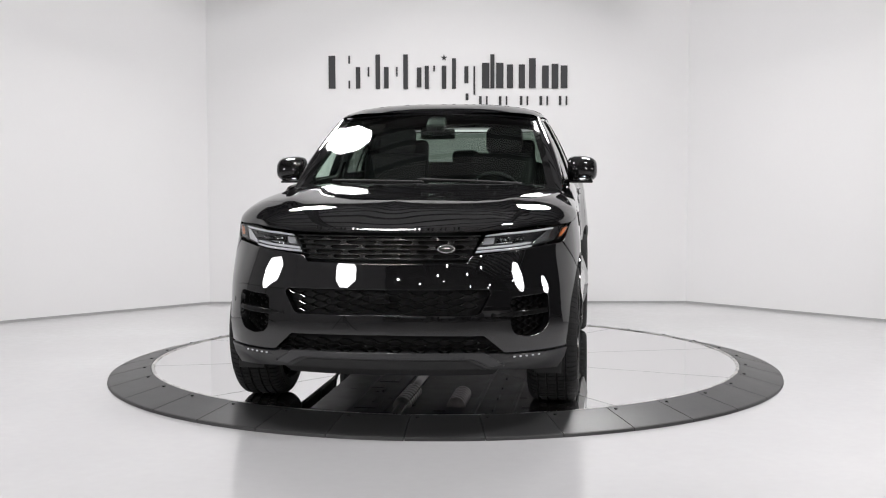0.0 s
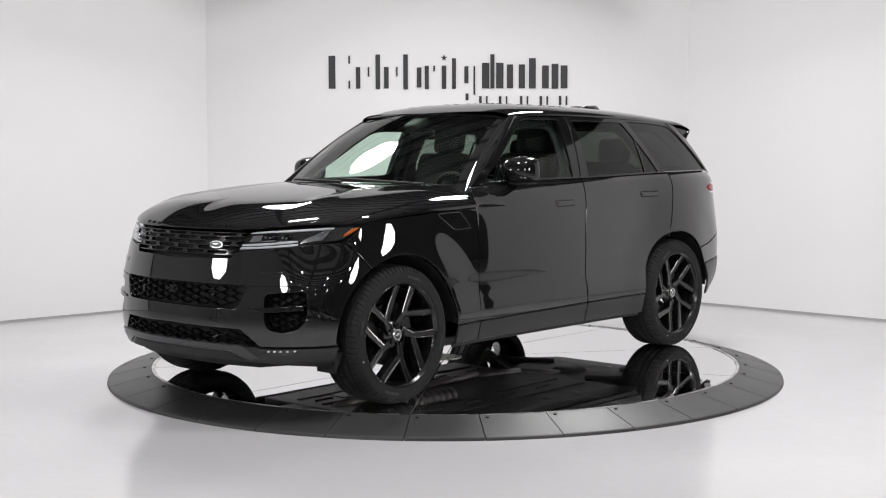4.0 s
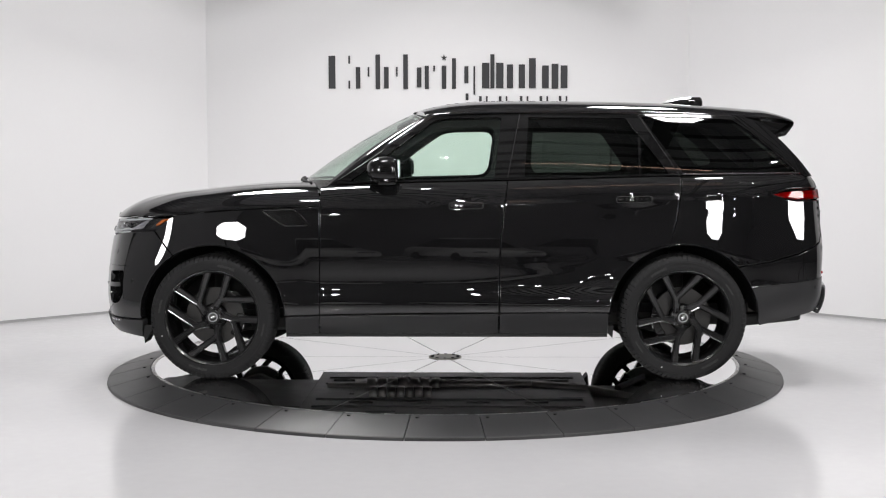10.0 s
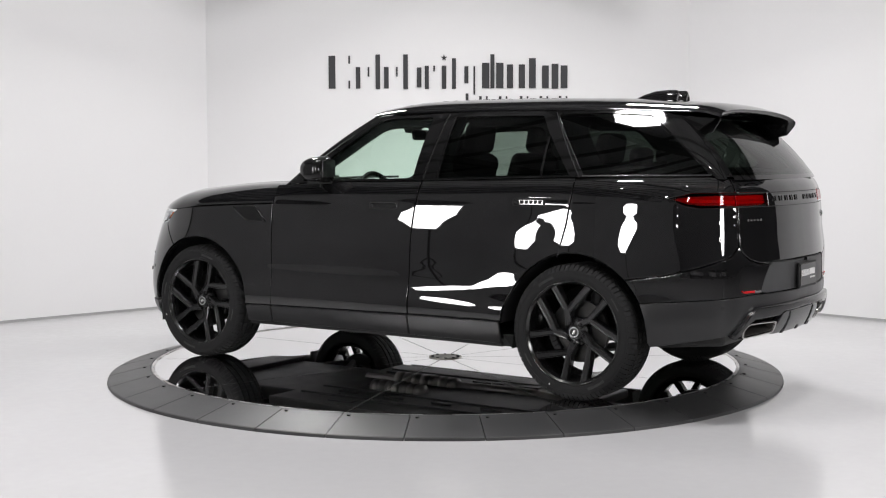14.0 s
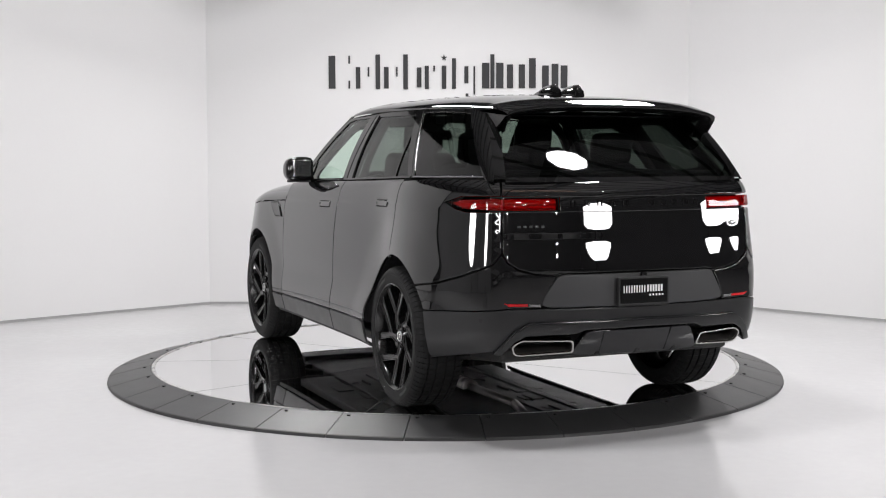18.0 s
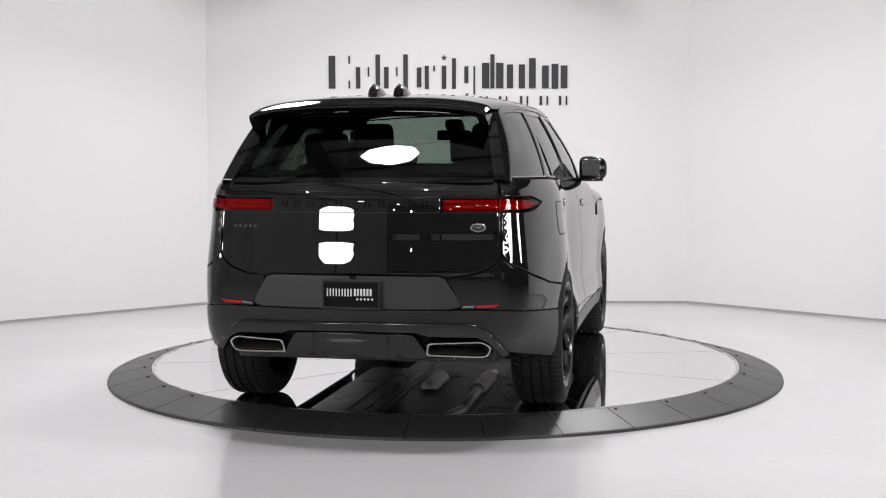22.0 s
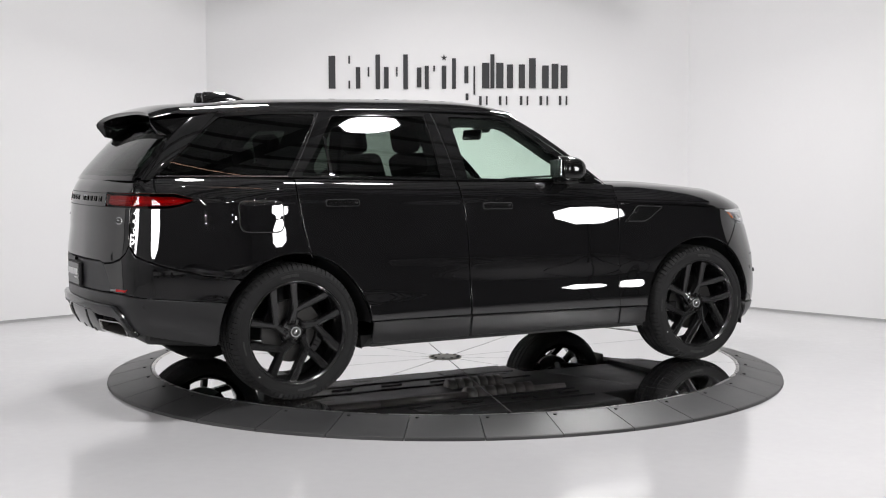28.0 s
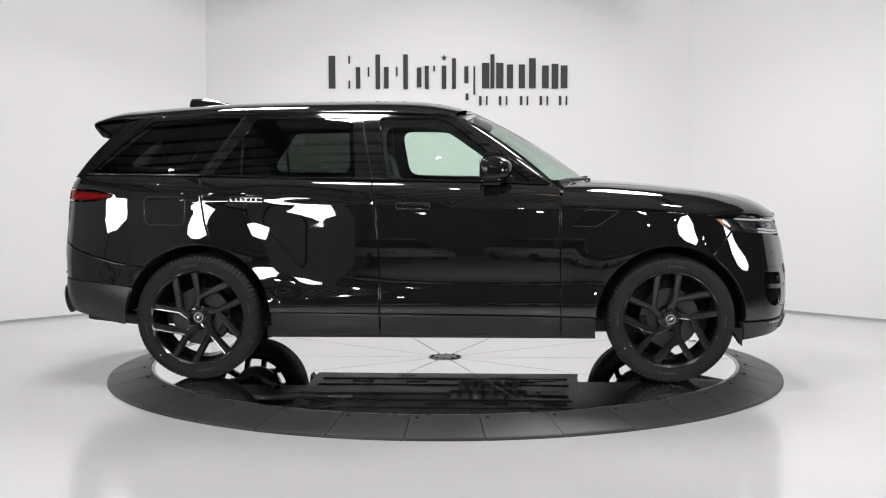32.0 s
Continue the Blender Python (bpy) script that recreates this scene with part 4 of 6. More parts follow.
def lattice(name, poly, pitch, height, lift, parent):
    """A net of long lens-shaped cells inside the outline, each row shifted by half a cell."""
    us, vs = [q[0] for q in poly], [q[1] for q in poly]
    bm = bmesh.new()
    h = height / 2
    for r in range(int((max(vs) - min(vs)) / h) + 2):
        v = min(vs) + r * h
        u = min(us) - pitch + (pitch / 2 if r % 2 else 0)
        while u < max(us) + pitch:
            for m in (1, -1):
                bend = [(u, v), (u + m * pitch * 0.13, v + h * 0.10), (u + m * pitch * 0.37, v + h * 0.90), (u + m * pitch * 0.5, v + h)]
                for a, b in zip(bend[:-1], bend[1:]):
                    if not (inside(poly, *a) and inside(poly, *b)):
                        continue
                    pa, pb = Vector(hull(*a)), Vector(hull(*b))
                    n = (Vector(hull(a[0] + 0.01, a[1])) - pa).cross(Vector((0, 0, 1))).normalized()
                    if n.x < 0:
                        n = -n
                    d = (pb - pa).normalized()
                    w = n.cross(d)
                    vsn = []
                    for p in (pa, pb):
                        for k, y in ((-0.0040, -0.030), (-0.0022, -0.003), (0.0, 0.0), (0.0022, -0.003), (0.0040, -0.030)):
                            vsn.append(bm.verts.new(p + n * (lift + y) + w * k))
                    for i in range(4):
                        bm.faces.new((vsn[i], vsn[i + 1], vsn[i + 6], vsn[i + 5]))
            u += pitch
    bmesh.ops.recalc_face_normals(bm, faces=bm.faces)
    for f in bm.faces:
        if f.normal.x < -0.3:
            f.normal_flip()
    return part(name, bm, GRILLE, parent, "gloss black open mesh of long cells")


def slats(g):
    """Long bars of the upper grille, tied by a few stepped links."""
    zs = [0.884, 0.909, 0.934, 0.959, 0.984, 1.005]
    for r, z in enumerate(zs):
        w = 0.450 + (z - 0.872) / 0.141 * 0.075
        bar = [(sf(w), z - 0.0042), (sf(w), z + 0.0042), (sf(-w), z + 0.0042), (sf(-w), z - 0.0042)]
        skin("grille_bar", bar, hull, PIANO, CAR, "long gloss black grille bar", step=0.05, lift=-0.006, thick=0.03, edge=0.0028, gap=0.0)
        if r == len(zs) - 1:
            continue
        n = 5
        for i in range(n):
            y = -w + (i + (0.30 if r % 2 else 0.80)) * 2 * w / n
            if abs(y) > w - 0.03:
                continue
            lk = [(sf(y - 0.034), z + 0.003), (sf(y - 0.016), z + 0.0135), (sf(y - 0.030), z + 0.022), (sf(y + 0.030), z + 0.022), (sf(y + 0.016), z + 0.0135), (sf(y + 0.034), z + 0.003)]
            skin("grille_link", lk[::-1], hull, GRILLE, CAR, step=0.03, lift=-0.010, thick=0.02, edge=0.003, gap=0.0)
        fine = [(sf(w - 0.01), z + 0.0115), (sf(w - 0.01), z + 0.0135), (sf(-w + 0.01), z + 0.0135), (sf(-w + 0.01), z + 0.0115)]
        skin("inner_bar", fine, hull, GRILLE, CAR, step=0.06, lift=-0.030, thick=0.012, edge=0.001, gap=0.0)


TIP = vary(material("polished_exhaust_steel", (0.42, 0.41, 0.40), 0.18, 1.0), 20.0, 0.10, 0.08)
THROAT = vary(material("dark_exhaust_metal", (0.03, 0.028, 0.026), 0.5, 0.6), 14.0, 0.2)
SKID = vary(material("satin_grey_plate", (0.040, 0.040, 0.042), 0.30), 8.0, 0.06, 0.05)
_hood_edge = [(0.0, 1.020), (sf(0.30), 1.021), (sf(0.55), 1.026), (sf(0.75), 1.040), (sf(0.90), 1.050), (sx(1.80), 1.052), (sx(1.485), 1.084), (sx(1.134), 1.102), (sx(0.806), 1.115)]
hood_z = spline([q[0] for q in _hood_edge], [q[1] for q in _hood_edge])
hood_m = spline([0.0, sf(0.5), sf(0.86), sx(1.80), sx(1.4), sx(1.1), sx(0.806)], [1.93, 1.88, 1.78, 1.66, 1.40, 1.20, 1.02])
hood_c = spline([0.8, 1.02, 1.2, 1.57, 1.96, 2.15, 2.25, 2.36], [1.262, 1.262, 1.254, 1.222, 1.176, 1.140, 1.110, 1.07])
S_HOOD = sx(0.806)


def hood(s, b):
    """The bonnet from its shut line (b = 0) to the middle of the car (b = 1)."""
    m = 1 if s >= 0 else -1
    a = min(abs(s), S_HOOD + 0.003)
    ez = hood_z(a)
    ex, ey, _ = hull(a, ez)
    mx = hood_m(a)
    x, y = ex + (mx - ex) * b, ey * (1 - b)
    length = math.hypot(mx - ex, ey)
    k = max(0.0, min(1.0, b * length / (0.30 + 0.10 * smooth(1.7, 2.3, ex))))
    top = hood_c(x) - 0.030 * (y / 0.9) ** 2
    # two soft ridges along the bonnet
    ridge = 0.008 * math.exp(-((abs(y) - 0.62 - 0.06 * (x - 1.5)) / 0.05) ** 2) * smooth(2.15, 1.7, x)
    z = ez + (top + ridge - ez) * (1 - (1 - k) ** 2.3) ** 0.55
    return (x, m * y, z)


def bonnet():
    bs = [0.0, 0.002, 0.006, 0.012, 0.02, 0.03, 0.045, 0.065, 0.09, 0.12, 0.16, 0.20, 0.25, 0.30, 0.36, 0.43, 0.5, 0.58, 0.66, 0.75, 0.84, 0.92, 1.0]
    ss = [S_HOOD * i / 70 for i in range(71)]
    verts, normals, faces = [], [], []
    k = len(bs)
    for m in PAIR:
        o = len(verts)
        for s in ss:
            for b in bs:
                e, c = 0.004, max(b, 0.0015)
                p = np.array(hood(m * max(s, 1e-6), b))
                du = np.array(hood(m * (s + e), c)) - np.array(hood(m * max(s - e, 1e-6), c))
                dv = np.array(hood(m * max(s, 1e-6), min(c + 0.0012, 1.0))) - np.array(hood(m * max(s, 1e-6), c - 0.0012))
                n = np.cross(du, dv) * m
                n /= np.linalg.norm(n) + 1e-12
                if n[2] < 0:
                    n = -n
                if b == 1.0 or s == 0:
                    n[1] = 0
                    n /= np.linalg.norm(n)
                verts.append(p)
                normals.append(n)
        for i in range(len(ss) - 1):
            for j in range(k - 1):
                q = (o + i * k + j, o + (i + 1) * k + j, o + (i + 1) * k + j + 1, o + i * k + j + 1)
                faces.append(q if m > 0 else q[::-1])
    ob = child("bonnet", mesh_of("bonnet", verts, faces, PAINT, normals), CAR)
    # rolled lip under the bonnet's edge
    verts, faces = [], []
    for i in range(-70, 71):
        s = S_HOOD * i / 70
        x, y, z = hull(s, hood_z(abs(s)))
        verts += [(x, y, z), (x - 0.012 * (1 if x > 2 else 0), y - math.copysign(0.012, y) * (0 if x > 2.2 else 1), z - 0.004), (x - 0.05, y * 0.95, z - 0.004)]
    for i in range(140):
        for j in range(2):
            faces.append((i * 3 + j, i * 3 + j + 1, i * 3 + j + 4, i * 3 + j + 3))
    child("bonnet_lip", mesh_of("bonnet_lip", verts, faces, PAINT), CAR)
    # maker's letters on the nose as plain raised bars
    for i, y in enumerate((0.40, 0.325, 0.25, 0.175, 0.10, -0.10, -0.175, -0.25, -0.325, -0.40)):
        for dy in (-0.014, 0.010):
            bm = bmesh.new()
            a, b = Vector(hood(sf(y + dy), 0.040)), Vector(hood(sf(y + dy), 0.012))
            d = b - a
            n = Vector((d.z * -1, 0, d.x))
            m = Matrix.Translation((a + b) / 2) @ Matrix.Rotation(math.atan2(-d.z, d.x), 4, "Y")
            block(bm, (d.length, 0.010, 0.006), m, 0.0015, 1)
            part("nose_mark", bm, PIANO, CAR)
    return ob


# ---- glasshouse ----
y_belt = spline([0.85, 0.4, -0.4, -1.4, -2.0, -2.35], [0.862, 0.884, 0.893, 0.886, 0.838, 0.776])
y_rail = spline([0.15, -0.5, -1.2, -1.8, -2.25], [0.690, 0.705, 0.694, 0.655, 0.610])


def glasshouse(u, z):
    """The leaning upper flank; u is minus x."""
    x = -u
    t = (z - 1.262) / 0.43
    b, r = y_belt(x), y_rail(x)
    return (x, b + (r - b) * t + 0.020 * 4 * t * (1 - t), z)


def glasshouse_right(u, z):
    x, y, z = glasshouse(u, z)
    return (x, -y, z)


def upper(points):
    return [(-x, z) for x, z in points]


FRONT_PANE = [(0.615, 1.266), (0.355, 1.450), (0.175, 1.585), (0.075, 1.655), (-0.02, 1.668), (-0.345, 1.672), (-0.320, 1.48), (-0.294, 1.284)]
REAR_PANE = [(-0.532, 1.668), (-0.53, 1.672), (-1.150, 1.666), (-1.205, 1.585), (-1.410, 1.308), (-1.0, 1.298), (-0.500, 1.289)]
QUARTER_PANE = [(-1.262, 1.676), (-1.55, 1.672), (-1.845, 1.654), (-1.955, 1.575), (-2.238, 1.322), (-1.80, 1.322), (-1.512, 1.318)]
SIDE_FRAME = [(0.745, 1.242)] + [(0.72, 1.245)] + belt_line(0.70, -1.48, 14) + [(-1.7, 1.312), (-2.0, 1.318), (-2.30, 1.312), (-2.16, 1.44), (-2.01, 1.575), (-1.87, 1.682), (-1.80, 1.690), (-1.5, 1.699),
              (-1.0, 1.706), (-0.5, 1.708), (-0.1, 1.700), (0.06, 1.692), (0.10, 1.682), (0.30, 1.545), (0.52, 1.392)]


def side_glass():
    for m, f, flip in ((1, glasshouse, False), (-1, glasshouse_right, True)):
        panes = [rounded(upper(q), 0.015, 3) for q in (FRONT_PANE, REAR_PANE, QUARTER_PANE)]
        surround = skin("window_surround", upper(SIDE_FRAME), f, PIANO, CAR, "gloss black window surround", holes=panes, step=0.045, thick=0.03, edge=0.002, gap=0.001, flip=flip)
        for q, g, n in ((panes[0], CLEAR_GLASS, "front_side_window"), (panes[1], DARK_GLASS, "rear_side_window"), (panes[2], BLACK_GLASS, "quarter_window")):
            ob = skin(n, q, f, g, CAR, "tinted side window", step=0.05, lift=-0.006, thick=0.004, edge=0.0005, gap=-0.004, flip=flip)
            ob.visible_shadow = True
        trim = upper([(-1.215, 1.692), (-1.83, 1.690), (-2.26, 1.318), (-1.44, 1.296)])
        hole = rounded(upper([(-1.44, 1.640), (-1.72, 1.630), (-1.86, 1.520), (-1.99, 1.395), (-1.62, 1.372)]), 0.05, 5)
        skin("rear_pillar_trim", trim, f, CARPET, CAR, "black inner trim round the quarter window", holes=[hole], step=0.06, lift=-0.050, thick=0.02, flip=flip)
        for ring, d, q in ((FRONT_PANE, 0.034, 0.07), (REAR_PANE, 0.040, 0.09)):
            ring = upper(ring)
            skin("inner_window_frame", inset(dense(ring, 3.0), -0.03), f, CARPET, CAR, "black inner trim round the door window",
                 holes=[rounded(inset(dense(ring, 3.0), d), q, 6)], step=0.06, lift=-0.055, thick=0.018, flip=flip)
        # slender dividing bars, pillar covers and the bright line of the seal
        for a, b, w in (((0.445, 1.270), (0.425, 1.395), 0.008), ((-1.228, 1.302), (-1.232, 1.545), 0.008)):
            bar = upper([(a[0] - w, a[1]), (b[0] - w, b[1]), (b[0] + w, b[1]), (a[0] + w, a[1])])
            skin("window_divider", bar, f, PIANO, surround, step=0.05, lift=0.001, thick=0.01, edge=0.001, gap=0, flip=flip)
        for a, b, w in (((-0.384, 1.276), (-0.470, 1.700), 0.0022), ((-1.482, 1.300), (-1.235, 1.690), 0.0022)):
            bar = upper([(a[0] - w, a[1]), (b[0] - w, b[1]), (b[0] + w, b[1]), (a[0] + w, a[1])])
            skin("door_gap", bar, f, DARK, surround, step=0.05, lift=0.0015, thick=0.004, edge=0.0005, gap=0, flip=flip)
        cover = upper([(-0.392, 1.283), (-0.476, 1.690), (-0.518, 1.690), (-0.487, 1.286)])
        skin("pillar_cover", cover, f, PIANO, surround, "gloss black pillar cover", step=0.05, lift=0.004, thick=0.006, edge=0.0015, gap=0.001, flip=flip)
        cover = upper([(-0.302, 1.281), (-0.352, 1.690), (-0.462, 1.690), (-0.378, 1.282)])
        skin("pillar_cover", cover, f, PIANO, surround, step=0.05, lift=0.004, thick=0.006, edge=0.0015, gap=0.001, flip=flip)
        seal = upper([(x, z + 0.001) for x, z in belt_line(0.66, -1.46, 14)] + [(x, z + 0.013) for x, z in belt_line(-1.46, 0.66, 14)])
        skin("waist_seal", seal, f, PIANO, surround, "black waist seal", step=0.06, lift=0.005, thick=0.006, edge=0.0015, gap=0, flip=flip)
        seal = upper([(-1.50, 1.304), (-2.26, 1.312), (-2.26, 1.320), (-1.50, 1.313)])
        skin("waist_seal", seal, f, STEELISH, surround, "thin bright line under the quarter window", step=0.06, lift=0.004, thick=0.005, edge=0.001, gap=0, flip=flip)


STEELISH = material("dark_chrome_line", (0.25, 0.25, 0.26), 0.2, 1.0)


def screen(u, t):
    """The windscreen: u across (-1 to 1, left positive), t from the scuttle up to the roof."""
    a = abs(u)
    bx, by, bz = 1.035 - 0.265 * a * a, 0.835 * u, 1.246 - 0.020 * a * a
    tx, ty, tz = 0.255 - 0.110 * a * a, 0.660 * u, 1.722 - 0.036 * a * a
    k = 0.030 * 4 * t * (1 - t)
    return (bx + (tx - bx) * t + k * 0.55, by + (ty - by) * t, bz + (tz - bz) * t + k * 0.8)


def screens():
    lin = np.linspace
    us, ts = list(lin(-0.94, 0.94, 41)), list(lin(0.03, 0.978, 19))
    ws = grid("windscreen", screen, us, ts, CLEAR_GLASS, CAR, "green tinted windscreen with black border")
    for name, u0, u1, t0, t1 in (("screen_border", -1, 1, 0.978, 1.0), ("screen_border", -1, 1, -0.03, 0.03),
                                 ("screen_border", -1, -0.94, 0.03, 0.978), ("screen_border", 0.94, 1, 0.03, 0.978)):
        grid(name, screen, list(lin(u0, u1, max(3, int((u1 - u0) * 20)))), list(lin(t0, t1, 12 if t1 - t0 > 0.5 else 3)), PIANO, ws, "black ceramic border")
    # windscreen pillars
    for m in PAIR:
        def pillar(v, t, m=m):
            x1, y1, z1 = screen(1.0, t)
            xa, za = 0.745 + (0.092 - 0.745) * t, 1.243 + (1.686 - 1.243) * t
            x2, y2, z2 = glasshouse(-xa, za)
            k = 0.016 * 4 * v * (1 - v)
            return (x1 + (x2 - x1) * v + 0.5 * k, m * (y1 + (y2 - y1) * v + 0.7 * k), z1 + (z2 - z1) * v + 0.5 * k)
        grid("windscreen_pillar", pillar, list(lin(-0.02, 1.02, 11)), list(lin(-0.06, 1.02, 25)), PAINT, CAR, flip=(m < 0))
    # scuttle panel and wipers below the screen
    def scuttle(u, t):
        x, y, z = screen(u, -0.03)
        return (x + 0.075 * t, y * (1 + 0.05 * t), z - 0.012 - 0.004 * t)
    grid("scuttle", scuttle, list(lin(-1, 1, 30)), list(lin(-0.6, 1, 5)), DARK, CAR, flip=True)
    for y0, y1 in ((0.62, -0.02), (0.02, -0.60)):
        line = []
        for i in range(13):
            k = i / 12
            line.append(Vector(screen((y0 + (y1 - y0) * k) / 0.83, 0.01 + 0.03 * k)) + Vector((0.02, 0, 0.014)))
        verts = [p + Vector((0.008 * math.cos(q), 0, 0.008 * math.sin(q))) for p in line for q in (0.5, 1.6, 2.6, 3.7, 4.7, 5.8)]
        faces = [(i * 6 + j, i * 6 + (j + 1) % 6, i * 6 + 6 + (j + 1) % 6, i * 6 + 6 + j) for i in range(12) for j in range(6)]
        child("wiper", mesh_of("wiper", verts, faces, DARK), CAR, "matt black wiper blade")
    # rear window
    def tail(u, t):
        a = abs(u)
        bx, by, bz = -2.438 + 0.095 * a ** 2.4, -0.738 * u, 1.306
        tx, ty, tz = -2.080 + 0.055 * a ** 2.4, -0.640 * u, 1.645
        k = 0.020 * 4 * t * (1 - t)
        return (bx + (tx - bx) * t - k * 0.6, by + (ty - by) * t, bz + (tz - bz) * t + k * 0.7)
    rw = grid("rear_window", tail, list(lin(-0.95, 0.95, 31)), list(lin(0.02, 0.97, 13)), DARK_GLASS, CAR, "dark tinted rear window")
    for u0, u1, t0, t1 in ((-1.03, -0.95, 0.0, 1.0), (0.95, 1.03, 0.0, 1.0), (-0.95, 0.95, -0.04, 0.02), (-0.95, 0.95, 0.97, 1.0)):
        grid("window_border", tail, list(lin(u0, u1, max(3, int((u1 - u0) * 20)))), list(lin(t0, t1, 10)), PIANO, rw)
    # rear pillars between the rear window and the flank
    for m in PAIR:
        def pillar(v, t, m=m):
            x1, y1, z1 = tail(-1.03, t)
            xa, za = -2.28 + 0.42 * t, 1.306 + 0.378 * t
            x2, y2, z2 = glasshouse(-xa, za)
            k = 0.005 * 4 * v * (1 - v)
            return (x1 + (x2 - x1) * v - 0.6 * k, m * (y1 + (y2 - y1) * v + 0.8 * k + 0.005 * v), z1 + (z2 - z1) * v)
        grid("rear_pillar", pillar, list(lin(-0.02, 1.02, 11)), list(lin(-0.03, 1.02, 16)), PIANO, CAR, flip=(m > 0))


roof_c = spline([0.27, 0.1, -0.04, -0.3, -0.83, -1.45, -2.0, -2.27], [1.718, 1.767, 1.792, 1.806, 1.804, 1.788, 1.748, 1.716])
roof_e = spline([0.27, 0.0, -0.5, -1.2, -1.8, -2.27], [1.680, 1.698, 1.708, 1.702, 1.684, 1.660])
roof_w = spline([0.27, 0.1, -0.5, -1.2, -1.8, -2.27], [0.668, 0.690, 0.702, 0.692, 0.660, 0.640])


def roof(x, a):
    """The roof; a from -1 to 1 across."""
    w, c, e = roof_w(x), roof_c(x), roof_e(x)
    k = abs(a)
    return (x, w * math.sin(a * math.pi / 2), e + (c - e) * max(0.0, 1 - math.sin(k * math.pi / 2) ** 2.6) ** 0.5)


def roof_panels():
    lin = np.linspace

    def front_roof(t, a):
        y = math.sin(a * math.pi / 2)
        x0 = 0.255 - 0.110 * y * y
        return roof(x0 + (-2.0 - x0) * t, a)
    grid("roof", front_roof, list(lin(0.0, 1.0, 50)), list(lin(-1, 1, 49)), PAINT, CAR, "black glazed roof", flip=False)
    # tailgate spoiler
    def spoiler(t, a):
        x, y, z = roof(-1.995 - (0.232 + 0.028 * a * a) * t, a)
        return (x, y, z + 0.006 * math.sin(t * 3.14) - 0.022 * t * t)
    sp = grid("spoiler", spoiler, list(lin(0, 1, 12)), list(lin(-1, 1, 41)), PAINT, CAR, "black roof spoiler over the rear window", flip=False)
    def under(t, a):
        x0, y0, z0 = spoiler(1.0, a)
        k = abs(a)
        drop = 0.022 + 0.05 * smooth(0.72, 0.96, k)
        pts = [(x0, y0, z0), (x0 + 0.004, y0, z0 - 0.020), (x0 + 0.05, y0 * 0.985, z0 - drop - 0.01), (x0 + 0.11, y0 * 0.97, z0 - drop * 1.2 - 0.01), (-2.03, y0 * 0.95, z0 - 0.02)]
        i = min(int(t * 4), 3)
        f = t * 4 - i
        return tuple(pts[i][j] + (pts[i + 1][j] - pts[i][j]) * f for j in range(3))
    grid("spoiler_underside", under, list(lin(0, 1, 9)), list(lin(-1, 1, 41)), PIANO, sp, flip=False)
    for m in PAIR:
        bm = bmesh.new()
        vs = []
        for x, y, z in ((-1.84, 0.655, 1.672), (-2.02, 0.648, 1.655), (-2.225, 0.632, 1.634), (-2.16, 0.640, 1.59), (-2.10, 0.655, 1.545), (-2.06, 0.668, 1.53), (-1.97, 0.672, 1.575)):
            vs.append(bm.verts.new((x, m * y, z)))
        f = bm.faces.new(vs)
        g = bmesh.ops.extrude_face_region(bm, geom=[f])
        bmesh.ops.translate(bm, vec=(0.02, -m * 0.05, 0), verts=[v for v in g["geom"] if isinstance(v, bmesh.types.BMVert)])
        bmesh.ops.recalc_face_normals(bm, faces=bm.faces)
        bmesh.ops.bevel(bm, geom=list(bm.edges), offset=0.006, segments=2, affect="EDGES")
        part("spoiler_fin", bm, PIANO, sp, smooth=False)
    # two aerial fins
    for y in (0.085, -0.062):
        verts, faces = [], []
        prof = [(-1.45, 0.0), (-1.52, 0.032), (-1.60, 0.058), (-1.68, 0.069), (-1.745, 0.073), (-1.757, 0.062), (-1.750, 0.0)]
        for x, h in prof:
            for k, w in ((-1, 0.031), (-0.55, 0.023), (0.0, 0.006), (0.55, 0.023), (1, 0.031)):
                f = 1 - abs(k) ** 1.6
                verts.append((x, y + math.copysign(w, k) * (1 if k else 0) * (0.35 + 0.65 * min(1, (-1.44 - x) / 0.12)), roof_c(x) - 0.012 + h * f + 0.002))
        n = 5
        for i in range(len(prof) - 1):
            for j in range(n - 1):
                faces.append((i * n + j, i * n + j + 1, (i + 1) * n + j + 1, (i + 1) * n + j))
        faces.append(tuple(range((len(prof) - 1) * n, len(prof) * n))[::-1])
        me = mesh_of("aerial_fin", verts, faces, PIANO)
        bmx = bmesh.new()
        bmx.from_mesh(me)
        bmesh.ops.recalc_face_normals(bmx, faces=bmx.faces)
        bmx.to_mesh(me)
        bmx.free()
        child("aerial_fin", me, CAR, "gloss black shark fin aerial")


